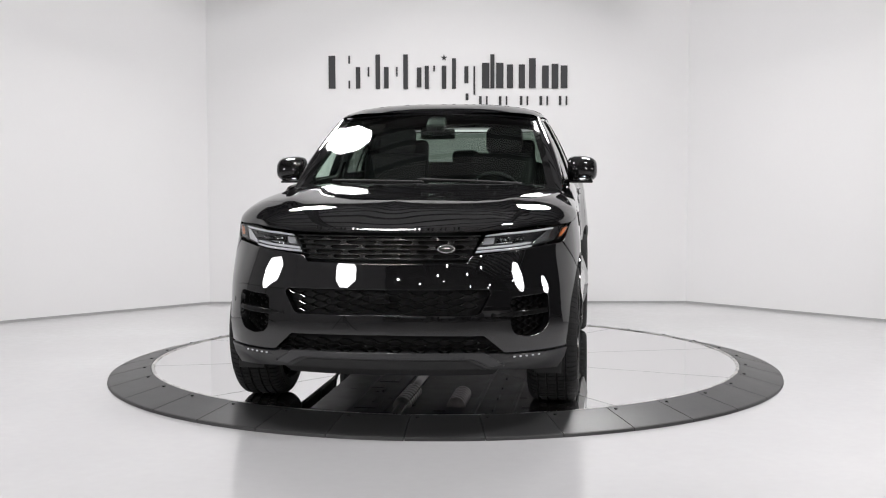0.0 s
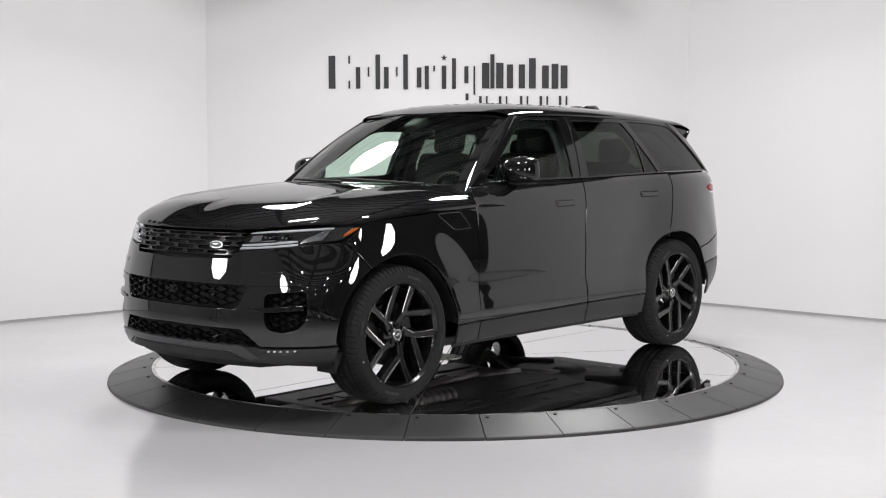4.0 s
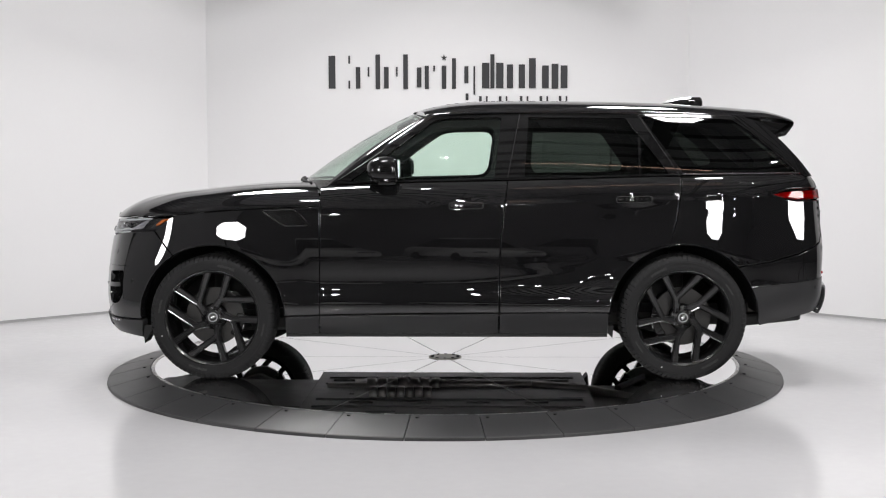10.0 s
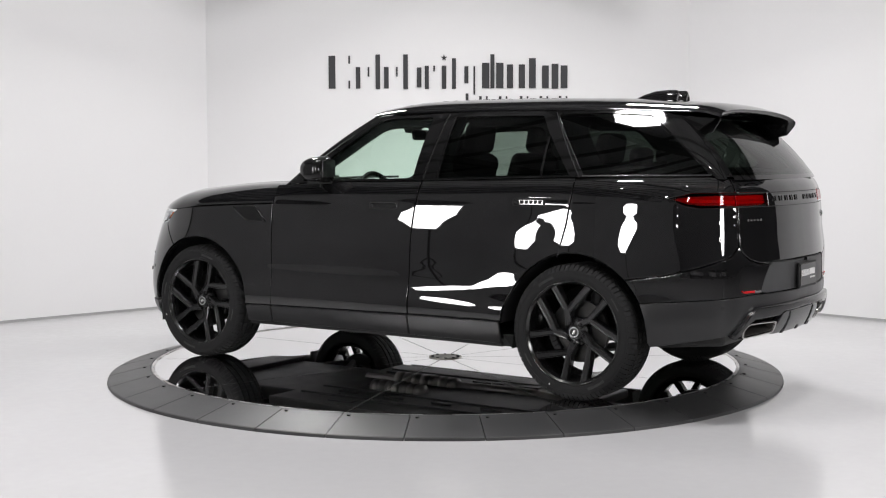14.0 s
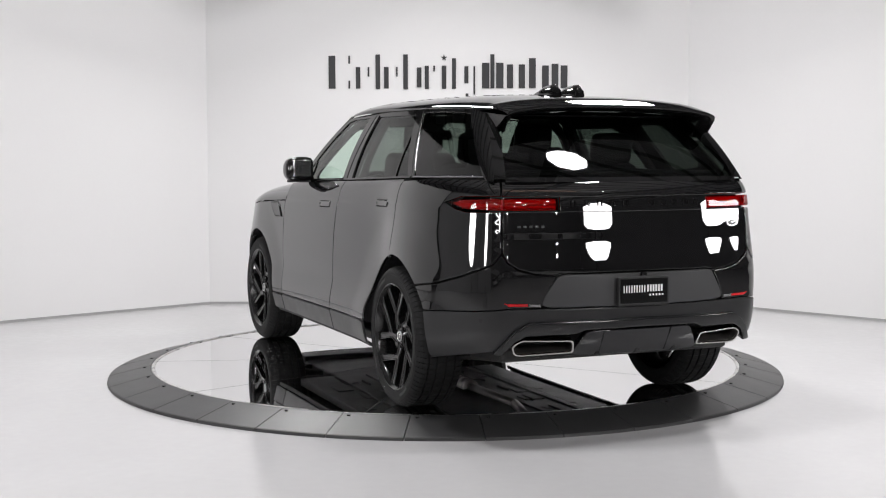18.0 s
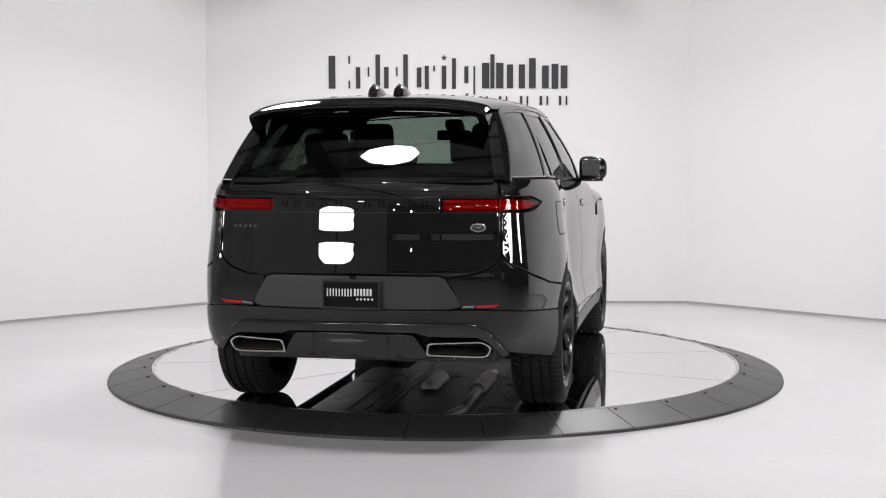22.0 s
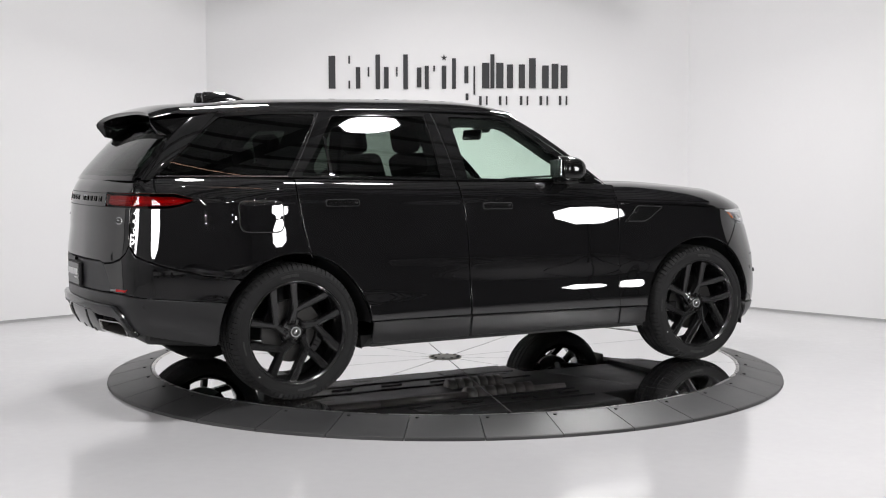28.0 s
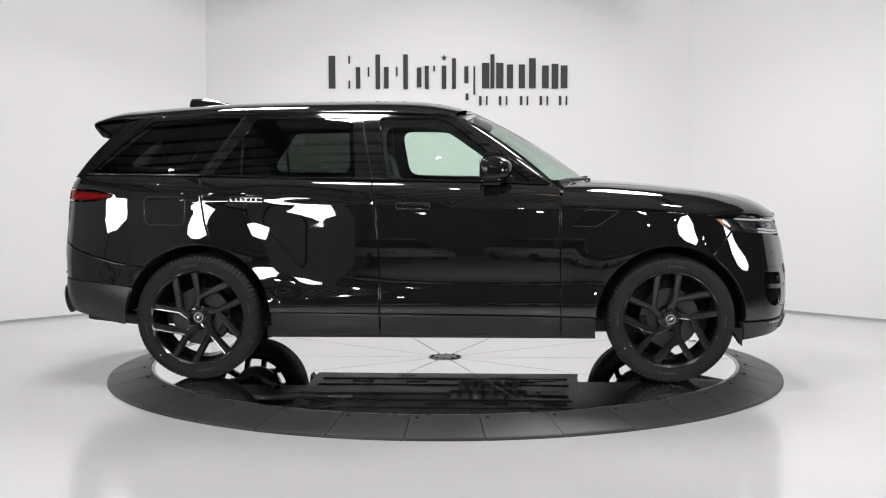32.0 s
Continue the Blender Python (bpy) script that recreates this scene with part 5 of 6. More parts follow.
def tail_end():
    # tailgate skin with notches for the lamps
    half = [(sr(0.0), 1.296), (sr(0.55), 1.296), (sr(0.752), 1.298), (sr(0.752), 1.217), (sr(0.455), 1.217), (sr(0.455), 1.142), (sr(0.752), 1.142), (sr(0.752), 0.930),
            (sr(0.728), 0.885), (sr(0.67), 0.846), (sr(0.58), 0.822), (sr(0.48), 0.812), (sr(0.45), 0.818), (sr(0.42), 0.823), (sr(0.0), 0.826)]
    other = [(2 * SMAX - u, v) for u, v in half][::-1]
    gate = skin("tailgate", half + other[1:-1], hull, PAINT, CAR, step=0.028)
    # joints across the tailgate
    for z, w in ((1.138, 0.74), (1.216, 0.74)):
        skin("gate_line", [(sr(w), z - 0.0016), (sr(w), z + 0.0016), (sr(-w), z + 0.0016), (sr(-w), z - 0.0016)], hull, DARK, gate, step=0.06, lift=0.0012, thick=0.003, edge=0.0004, gap=0)
    # maker's letters as plain bars
    for y in (0.37, 0.295, 0.22, 0.145, 0.07, -0.085, -0.16, -0.235, -0.31, -0.385):
        for dy in (0.0, 0.022):
            w = 0.005
            skin("gate_mark", [(sr(y + dy - w), 1.166), (sr(y + dy - w), 1.196), (sr(y + dy + w), 1.196), (sr(y + dy + w), 1.166)], hull, PIANO, gate, step=0.05, lift=0.006, thick=0.006, edge=0.001, gap=0)
    for y in (0.665, 0.635, 0.605, 0.575, 0.545):
        skin("small_mark", [(sr(y - 0.008), 1.058), (sr(y - 0.008), 1.070), (sr(y + 0.008), 1.070), (sr(y + 0.008), 1.058)], hull, BADGE_DARK, gate, step=0.05, lift=0.004, thick=0.004, edge=0.001, gap=0)
    b = skin("tail_badge", oval(sr(-0.637), 1.062, 0.043, 0.025, 24), hull, BADGE_GREY, gate, "silver oval badge", step=0.02, lift=0.004, thick=0.006, edge=0.002)
    skin("badge_field", oval(sr(-0.637), 1.062, 0.035, 0.018, 20), hull, BADGE_DARK, gate, step=0.02, lift=0.007, thick=0.003, edge=0.001)
    skin("badge_mark", oval(sr(-0.637), 1.064, 0.022, 0.006, 14), hull, BADGE_GREY, gate, step=0.02, lift=0.010, thick=0.003, edge=0.001)
    # lamps: inner piece on the tailgate, outer piece on the quarter panel
    for m in PAIR:
        def at(y, m=m):
            return sr(m * y)

        def fl(u, m=m):
            return u if m > 0 else 2 * SMAX - u
        inner = [(at(0.460), 1.146), (at(0.460), 1.213), (at(0.750), 1.213), (at(0.750), 1.146)]
        outer = [(fl(u), v) for u, v in TAIL_LAMP_SIDE]
        lamp = skin("tail_lamp", inner, hull, RED_LENS, CAR, "red tail lamp with dark red lens", step=0.03, lift=0.003, thick=0.01)
        skin("lamp_back", inner, hull, RED, lamp, step=0.04, lift=-0.030, thick=0.004)
        skin("light_bar", rounded([(at(0.475), 1.158), (at(0.475), 1.172), (at(0.735), 1.172), (at(0.735), 1.158)], 0.004), hull, BRIGHT_RED, lamp, step=0.04, lift=-0.010, thick=0.01, edge=0.002, gap=0)
        skin("light_bar", rounded([(at(0.475), 1.183), (at(0.475), 1.205), (at(0.735), 1.205), (at(0.735), 1.183)], 0.004), hull, BRIGHT_RED, lamp, step=0.04, lift=-0.014, thick=0.01, edge=0.002, gap=0)
        lamp2 = skin("tail_lamp_wing", outer, hull, RED_LENS, CAR, "red tail lamp wrapping round the corner", step=0.03, lift=0.002, thick=0.01)
        skin("lamp_back", outer, hull, RED, lamp2, step=0.04, lift=-0.030, thick=0.004)
        bar = [(fl(u), v) for u, v in ((sr(0.765), 1.160), (sr(0.765), 1.176), (sx(-2.18), 1.186), (sx(-2.14), 1.176), (sx(-2.2), 1.164))]
        skin("light_bar", bar, hull, BRIGHT_RED, lamp2, step=0.04, lift=-0.010, thick=0.01, edge=0.002, gap=0)
        for i in range(11):
            y0 = 0.485 + 0.0235 * i
            skin("light_cell", [(at(y0), 1.1745), (at(y0), 1.1815), (at(y0 + 0.013), 1.1815), (at(y0 + 0.013), 1.1745)], hull, BRIGHT_RED, lamp, step=0.02, lift=-0.006, thick=0.006, edge=0.001, gap=0)
        # low reflectors
        r = rounded([(at(0.555), 0.654), (at(0.560), 0.672), (at(0.620), 0.674), (at(0.618), 0.655)], 0.003)
        skin("fog_lamp", r, hull, LAMP_GREY, CAR, "slim clear rear lamp in the bumper", step=0.03, lift=0.006, thick=0.008, edge=0.002)
        r = rounded([(at(0.620), 0.655), (at(0.622), 0.674), (at(0.745), 0.676), (at(0.725), 0.658)], 0.003)
        skin("low_reflector", r, hull, RED, CAR, "slim red reflector in the bumper", step=0.03, lift=0.006, thick=0.008, edge=0.002)
        # exhaust trims
        tip = [(at(0.375), 0.416), (at(0.385), 0.484), (at(0.655), 0.490), (at(0.706), 0.462), (at(0.690), 0.412), (at(0.655), 0.404)]
        ex = skin("exhaust_trim", rounded(tip, 0.02), hull, TIP, CAR, "polished steel exhaust finisher", holes=[rounded(inset(tip, 0.012), 0.016)], step=0.03, lift=0.018, thick=0.05, edge=0.002, gap=0.0)
        skin("exhaust_sleeve", rounded(inset(tip, 0.004), 0.018), hull, THROAT, ex, "dark inside wall of the exhaust", holes=[rounded(inset(tip, 0.014), 0.015)], step=0.03, lift=0.006, thick=0.12, edge=0.001, gap=0.0)
        skin("exhaust_throat", rounded(inset(tip, 0.004), 0.018), hull, DARK, ex, "dark inside of the exhaust", step=0.03, lift=-0.105, thick=0.01)
        for y0, z0 in ((0.26, 0.612), (0.70, 0.605), (0.845, 0.585)):
            skin("parking_sensor", oval(at(y0), z0, 0.012, 0.012, 12), hull, DARK, CAR, step=0.02, lift=0.0025, thick=0.003, edge=0.0012, gap=0)
    # bumper: gloss band above, satin below
    up = [(sr(0.475), 0.808), (sr(0.58), 0.817), (sr(0.67), 0.841), (sr(0.728), 0.880), (sr(0.755), 0.924), (sr(0.80), 0.867), (sx(-2.24), 0.801), (sx(-2.05), 0.753), (sx(-1.838), 0.725)] + flank(arch(-WX, 136, 154, 8)) \
        + [(sx(-2.05), 0.610), (sr(0.80), 0.640), (sr(0.70), 0.648), (sr(0.55), 0.648), (sr(0.553), 0.66), (sr(0.52), 0.74)]
    for m in PAIR:
        skin("rear_bumper", [(u if m > 0 else 2 * SMAX - u, v) for u, v in up], hull, PAINT, CAR, step=0.04, gap=0.0012)
    trap = [(sr(0.44), 0.821), (sr(-0.44), 0.821), (sr(-0.475), 0.806), (sr(-0.545), 0.700), (sr(-0.555), 0.660), (sr(-0.50), 0.645), (sr(0.50), 0.645), (sr(0.555), 0.660), (sr(0.545), 0.700), (sr(0.475), 0.806)]
    skin("plate_recess", rounded(trap, 0.015), hull, PLATE_PANEL, CAR, "satin dark grey number plate panel", step=0.05, lift=-0.004, thick=0.01)
    half = [(sr(0.0), 0.643), (sr(0.48), 0.643), (sr(0.70), 0.645), (sr(0.80), 0.637), (sx(-2.05), 0.607), (sx(-1.925), 0.598)] + flank(arch(-WX, 155, 182, 8)) \
        + [(sx(-1.985), 0.352), (sx(-2.14), 0.378), (sr(0.80), 0.425), (sr(0.73), 0.440), (sr(0.66), 0.520), (sr(0.60), 0.568), (sr(0.0), 0.575)]
    low = half + [(2 * SMAX - u, v) for u, v in half][::-1][1:-1]
    skin("rear_bumper_lower", low, hull, TRIM, CAR, "satin dark grey lower bumper", step=0.045, lift=0.003, gap=0.0008)
    hoop = [(sr(0.0), 0.588), (sr(0.62), 0.580), (sr(0.70), 0.536), (sr(0.765), 0.462), (sr(0.815), 0.418), (sr(0.755), 0.408), (sr(0.69), 0.478), (sr(0.63), 0.506), (sr(0.38), 0.512), (sr(0.33), 0.530), (sr(0.0), 0.535)]
    hoop = hoop + [(2 * SMAX - u, v) for u, v in hoop][::-1][1:-1]
    skin("diffuser_hoop", hoop, hull, SATIN, CAR, "raised semi-gloss hoop over the exhausts", step=0.04, lift=0.032, thick=0.06, edge=0.010)
    df = [(sr(0.315), 0.524), (sr(0.27), 0.530), (sr(-0.27), 0.530), (sr(-0.315), 0.524), (sr(-0.40), 0.405), (sr(-0.36), 0.392), (sr(0.36), 0.392), (sr(0.40), 0.405)]
    cover = skin("tow_cover", rounded(df, 0.012), hull, GLOSS, CAR, "gloss black tow bar cover", step=0.04, lift=0.010, thick=0.04, edge=0.006)
    for y in (0.235, 0.0, -0.235):
        rib = [(sr(y + 0.022), 0.396), (sr(y + 0.014), 0.412), (sr(y + 0.008), 0.418), (sr(y - 0.008), 0.418), (sr(y - 0.014), 0.412), (sr(y - 0.022), 0.396)]
        skin("cover_notch", rib, hull, DARK, cover, step=0.03, lift=0.0125, thick=0.004, edge=0.001, gap=0)
    for y in (0.20, -0.20):
        rib = [(sr(y + 0.034), 0.402), (sr(y + 0.022), 0.522), (sr(y + 0.010), 0.522), (sr(y + 0.020), 0.402)]
        skin("cover_crease", rib, hull, GLOSS, cover, step=0.03, lift=0.016, thick=0.01, edge=0.004, gap=0)
    bm = bmesh.new()
    block(bm, (0.30, 0.98, 0.018), pose(-2.20, 0, 0.362, 0, 7, 0), 0.006)
    for y in (-0.40, -0.2, 0.0, 0.2, 0.40):
        block(bm, (0.28, 0.016, 0.012), pose(-2.20, y, 0.352, 0, 7, 0), 0.003, 1)
    part("diffuser_tray", bm, TRIM, CAR, "ribbed dark tray under the tail")
    skin("diffuser_back", [(sr(0.80), 0.40), (sr(0.80), 0.54), (sr(-0.80), 0.54), (sr(-0.80), 0.40)], hull, DARK, CAR, step=0.06, lift=-0.06)
    # dealer's plate with plain bars
    x0 = hull(sr(0), 0.735)[0]
    bm = bmesh.new()
    block(bm, (0.016, 0.308, 0.152), pose(x0 - 0.014, 0, 0.722), 0.006)
    pl = part("plate_holder", bm, DARK, CAR, "black plate holder with a dealer's plate")
    bm = bmesh.new()
    block(bm, (0.006, 0.286, 0.128), pose(x0 - 0.021, 0, 0.724), 0.002)
    part("plate", bm, PIANO, pl, "gloss black plate")
    for y, w, z, h in [(0.122 - i * 0.0155, 0.0065, 0.735, 0.038) for i in range(9)] + [(-0.022 - i * 0.0165, 0.010, 0.737, 0.036) for i in range(6)] + [(-0.035 - i * 0.019, 0.009, 0.702, 0.010) for i in range(5)]:
        bm = bmesh.new()
        block(bm, (0.002, w, h), pose(x0 - 0.025, y, z))
        part("plate_bar", bm, PLATE_WHITE, pl)
    bm = bmesh.new()
    block(bm, (0.02, 0.03, 0.018), pose(x0 - 0.008, -0.005, 0.812), 0.004)
    part("camera_pod", bm, PIANO, CAR)


def mirrors():
    for m in PAIR:
        # shell lofted along y, from the arm outwards
        verts, faces = [], []
        n = 28
        ys = [0.898, 0.902, 0.912, 0.94, 0.98, 1.02, 1.050, 1.070, 1.082, 1.090, 1.093]
        ks = [0.60, 0.78, 0.91, 0.985, 1.0, 0.965, 0.895, 0.80, 0.66, 0.48, 0.25]
        for y, k in zip(ys, ks):
            for i in range(n):
                a = 2 * math.pi * i / n
                cx, cz = math.cos(a), math.sin(a)
                x = 0.372 + k * (0.136 * abs(cx) ** 0.9 if cx > 0 else -0.070 * abs(cx) ** 0.45) - 0.03 * (y - 0.93)
                z = 1.340 + k * 0.088 * math.copysign(abs(cz) ** 0.80, cz) - (0.008 * (1 - k))
                verts.append((x, m * y, z))
        for i in range(len(ys) - 1):
            for j in range(n):
                f = (i * n + j, i * n + (j + 1) % n, (i + 1) * n + (j + 1) % n, (i + 1) * n + j)
                faces.append(f if m > 0 else f[::-1])
        faces.append(tuple(range(n))[::-1 if m > 0 else 1])
        faces.append(tuple(range((len(ys) - 1) * n, len(ys) * n))[::1 if m > 0 else -1])
        sh = child("door_mirror", mesh_of("door_mirror", verts, faces, PIANO), CAR, "gloss black door mirror")
        bm = bmesh.new()
        block(bm, (0.004, 0.124, 0.112), pose(0.2995, m * 0.985, 1.346, 0, 0, m * -1.7), 0.0015)
        part("mirror_glass", bm, LAMP_SILVER, sh, "mirror glass")
        bm = bmesh.new()
        block(bm, (0.075, 0.17, 0.030), pose(0.385, m * 0.90, 1.262, m * 8, 0, 0), 0.010)
        part("mirror_arm", bm, PIANO, sh)
        bm = bmesh.new()
        block(bm, (0.10, 0.15, 0.016), pose(0.375, m * 0.99, 1.256), 0.006)
        part("indicator_strip", bm, DARK, sh)


def wheel_face(r):
    """How far the spokes stand out, by radius."""
    return 0.094 + 0.030 * (r / 0.29) ** 1.6


def polar(r, deg):
    return (-r * math.cos(math.radians(deg)), r * math.sin(math.radians(deg)))


def spoke_mesh(base):
    """A forked spoke: flat land, bevelled edges and deep walls."""
    def spot(r, deg):
        return Vector(polar(r, base + deg))

    def sides(a, b, wa, wb):
        """The two edges of a bar from a to b, on its plus and minus side."""
        n = Vector((-(b - a).y, (b - a).x)).normalized()
        if n.dot(spot(0.3, 90)) < 0:
            n = -n
        return (a + n * wa, b + n * wb), (a - n * wa, b - n * wb)

    fork, foot = spot(0.126, -4), spot(0.045, 26)
    a_up, a_low = sides(fork, spot(0.302, 0), 0.0210, 0.0265)
    b_up, b_low = sides(fork, spot(0.302, -47), 0.0210, 0.0265)
    s_up, s_low = sides(foot, fork, 0.030, 0.0230)
    meet = geometry.intersect_line_line_2d

    def cross(p, q):
        """Where the two edges meet when drawn on."""
        d, e = p[1] - p[0], q[1] - q[0]
        return meet(p[0] - d * 3, p[1] + d * 3, q[0] - e * 3, q[1] + e * 3)
    ring = [a_up[1], cross(a_up, s_up), s_up[0], s_low[0], cross(s_low, b_low), b_low[1], b_up[1], cross(b_up, a_low), a_low[1]]
    poly = [(p.x, p.y) for p in ring]
    if sum(p[0] * q[1] - q[0] * p[1] for p, q in zip(poly, poly[1:] + poly[:1])) < 0:
        poly = poly[::-1]
    poly = inset(dense(poly, 0.022), 0.0028)
    n = len(poly)
    verts = []
    rings = ((0.0, 0.052), (0.0, 0.0060), (0.0030, 0.0004), (0.0052, 0.0008), (0.0105, 0.0062))
    for d, drop in rings:
        for u, v in (inset(poly, d) if d else poly):
            r = min(math.hypot(u, v), 0.296)
            verts.append((u, wheel_face(r) - drop, v))
    faces = []
    for q in range(4):
        for i in range(n):
            j = (i + 1) % n
            faces.append((q * n + i, q * n + j, q * n + n + j, q * n + n + i))
    faces.append(tuple(range(4 * n, 5 * n)))
    me = mesh_of("spoke", verts, faces, RIM, smooth=False)
    bm = bmesh.new()
    bm.from_mesh(me)
    bmesh.ops.recalc_face_normals(bm, faces=bm.faces)
    if sum(f.normal.y * f.calc_area() for f in bm.faces) < 0:
        bmesh.ops.reverse_faces(bm, faces=bm.faces)
    bmesh.ops.triangulate(bm, faces=[f for f in bm.faces if len(f.verts) > 4])
    bm.to_mesh(me)
    bm.free()
    return me


def wheel_thing():
    """One wheel about its hub, its outer face towards +y."""
    root = new("wheel")
    root.parent = CAR
    w = 0.138
    # tyre: ridged sidewalls, shoulders and four tread grooves, cut across by narrow sipes
    prof = [(0.296, w - 0.016), (0.301, w - 0.004), (0.306, w + 0.0005), (0.309, w + 0.0012), (0.310, w - 0.0008), (0.314, w - 0.0008), (0.315, w + 0.002), (0.330, w + 0.0035), (0.350, w + 0.0030), (0.3505, w + 0.0050),
            (0.3535, w + 0.0050), (0.354, w + 0.0028), (0.364, w + 0.0020), (0.374, w - 0.003), (0.386, w - 0.013), (0.3945, w - 0.025), (0.3990, w - 0.038)]
    top = len(prof) - 1
    for c in (0.078, 0.028, -0.028, -0.078):
        prof += [(0.4015, c + 0.0068), (0.3900, c + 0.0052), (0.3900, c - 0.0052), (0.4015, c - 0.0068)]
    prof += [(r, -y) for r, y in prof[top::-1]]
    k = len(prof)
    blocks = 78
    turns = []
    for i in range(blocks):
        for f, cut in ((0.0, 1), (0.16, 1), (0.18, 0), (0.98, 0)):
            turns.append((2 * math.pi * (i + f) / blocks, cut))
    n = len(turns)
    verts, faces = [], []
    for a, cut in turns:
        for r, y in prof:
            notch = 0.0
            if cut and r > 0.372:
                notch = 0.0080 if abs(y) > 0.086 else 0.0045
            off = 0.012 * math.sin(y * 30)
            rr = r - notch
            verts.append((rr * math.cos(a + off), y, rr * math.sin(a + off)))
    for i in range(n):
        j = (i + 1) % n
        for q in range(k - 1):
            faces.append((i * k + q, i * k + q + 1, j * k + q + 1, j * k + q))
    tyre = child("tyre", mesh_of("tyre", verts, faces, TYRE, smooth=False), root, "black road tyre with ribbed tread")
    # worn-off raised marks on the sidewall, as plain bars
    verts, faces = [], []
    rnd = random.Random(4)
    for start, count, r0, r1 in ((64, 13, 0.3285, 0.3445), (244, 13, 0.3285, 0.3445), (160, 9, 0.331, 0.342), (340, 9, 0.331, 0.342)):
        a = math.radians(start)
        for i in range(count):
            wide = rnd.choice((0.018, 0.026, 0.030, 0.034))
            o = len(verts)
            for aa in (a, a + wide * 0.72):
                for rr, y in ((r0, w + 0.0030), (r0 + 0.001, w + 0.0052), (r1 - 0.001, w + 0.0056), (r1, w + 0.0030)):
                    verts.append((-rr * math.cos(aa), y, rr * math.sin(aa)))
            faces += [(o + q, o + q + 1, o + q + 5, o + q + 4) for q in range(3)] + [(o, o + 1, o + 2, o + 3), (o + 7, o + 6, o + 5, o + 4)]
            a += wide
    marks = child("sidewall_marks", mesh_of("sidewall_marks", verts, faces, TYRE_MARK, smooth=False), tyre)
    tagged(marks, "raised plain bars on the sidewall", kind="stuff")
    v, f = lathe([(0.0, 0.0012), (0.0035, 0.0012), (0.004, 0.0)][::-1], 10)
    dot = child("balance_dot", mesh_of("balance_dot", v, f, PLATE_WHITE), tyre, "small pale balance dot")
    dot.location = (-0.34 * math.cos(math.radians(200)), w + 0.0034, 0.34 * math.sin(math.radians(200)))
    # rim barrel and lip
    v, f = lathe([(0.294, 0.118), (0.304, 0.131), (0.3045, 0.1365), (0.301, 0.139), (0.2975, 0.1375), (0.2955, 0.131), (0.290, 0.128), (0.284, 0.112), (0.270, 0.02), (0.262, -0.11), (0.292, -0.13)], 112)
    child("rim", mesh_of("rim", v, f, RIM), root, "satin black alloy rim")
    for i in range(5):
        child("spoke", spoke_mesh(69 + 72 * i), root, "forked satin black spoke with bevelled edges")
    v, f = lathe([(0.0, 0.090), (0.036, 0.090), (0.040, 0.0925), (0.044, 0.0925), (0.047, 0.086), (0.072, 0.083), (0.086, 0.05)][::-1], 40)
    child("hub", mesh_of("hub", v, f, RIM), root)
    v, f = lathe([(0.0, 0.0985), (0.0235, 0.0985), (0.0245, 0.1010), (0.0310, 0.1010), (0.0335, 0.0965), (0.0340, 0.088)][::-1], 40)
    cap = child("centre_cap", mesh_of("centre_cap", v, f, BADGE_GREY, smooth=False), root, "silver ringed centre cap")
    v, f = lathe([(0.0, 0.0998), (0.0225, 0.0998), (0.0235, 0.0980)][::-1], 32)
    child("cap_field", mesh_of("cap_field", v, f, BADGE_DARK), cap)
    v, f = lathe([(0.0, 0.0012), (0.0155, 0.0012), (0.017, 0.0)][::-1], 24)
    mark = child("cap_mark", mesh_of("cap_mark", [(x, y, z * 0.5) for x, y, z in v], f, BADGE_GREY), cap)
    mark.matrix_basis = Matrix.Translation((0, 0.0997, 0)) @ Matrix.Rotation(math.radians(20), 4, "Y")
    for i in range(5):
        a = math.radians(30 + 72 * i)
        v, f = lathe([(0.0, 0.1040), (0.0070, 0.1040), (0.0075, 0.1020), (0.0095, 0.1015), (0.0105, 0.0990), (0.0105, 0.0850)][::-1], 6)
        nut = child("wheel_nut", mesh_of("wheel_nut", v, f, PIANO, smooth=False), root)
        nut.location = (0.0585 * math.cos(a), -0.004, 0.0585 * math.sin(a))
    # brake behind the spokes
    v, f = lathe([(0.085, 0.01), (0.085, 0.030), (0.185, 0.030), (0.185, 0.0)][::-1], 48)
    child("brake_disc", mesh_of("brake_disc", v, f, DISC_BRAKE, smooth=False), root, "bare steel brake disc")
    
    return root


def wheels():
    first = wheel_thing()
    first.matrix_basis = pose(WX, 0.858, WR - 0.001)
    spots = [(pose(-WX, 0.858, WR - 0.001) @ Matrix.Rotation(math.radians(46), 4, "Y"), 1), (pose(WX, -0.858, WR - 0.001, 0, 0, 180) @ Matrix.Rotation(math.radians(12), 4, "Y"), -1),
             (pose(-WX, -0.858, WR - 0.001, 0, 0, 180) @ Matrix.Rotation(math.radians(25), 4, "Y"), -1)]
    for m, side in spots:
        copy_thing(first, m)
    for x in (WX, -WX):
        for m in PAIR:
            bm = bmesh.new()
            a = math.radians(200 if x > 0 else -20)
            for i in range(5):
                t = a + (i - 2) * 0.16
                block(bm, (0.05, 0.06, 0.045), Matrix.Translation((x + 0.17 * math.cos(t), m * 0.885, WR + 0.17 * math.sin(t))) @ Matrix.Rotation(-t, 4, "Y"), 0.006)
            part("brake_caliper", bm, PIANO, CAR)


def seat_shape(name, parts, parent, label):
    bm = bmesh.new()
    for size, m, bev in parts:
        block(bm, size, m, bev, 3)
    ob = part(name, bm, LEATHER, parent, label, smooth=True)
    return ob


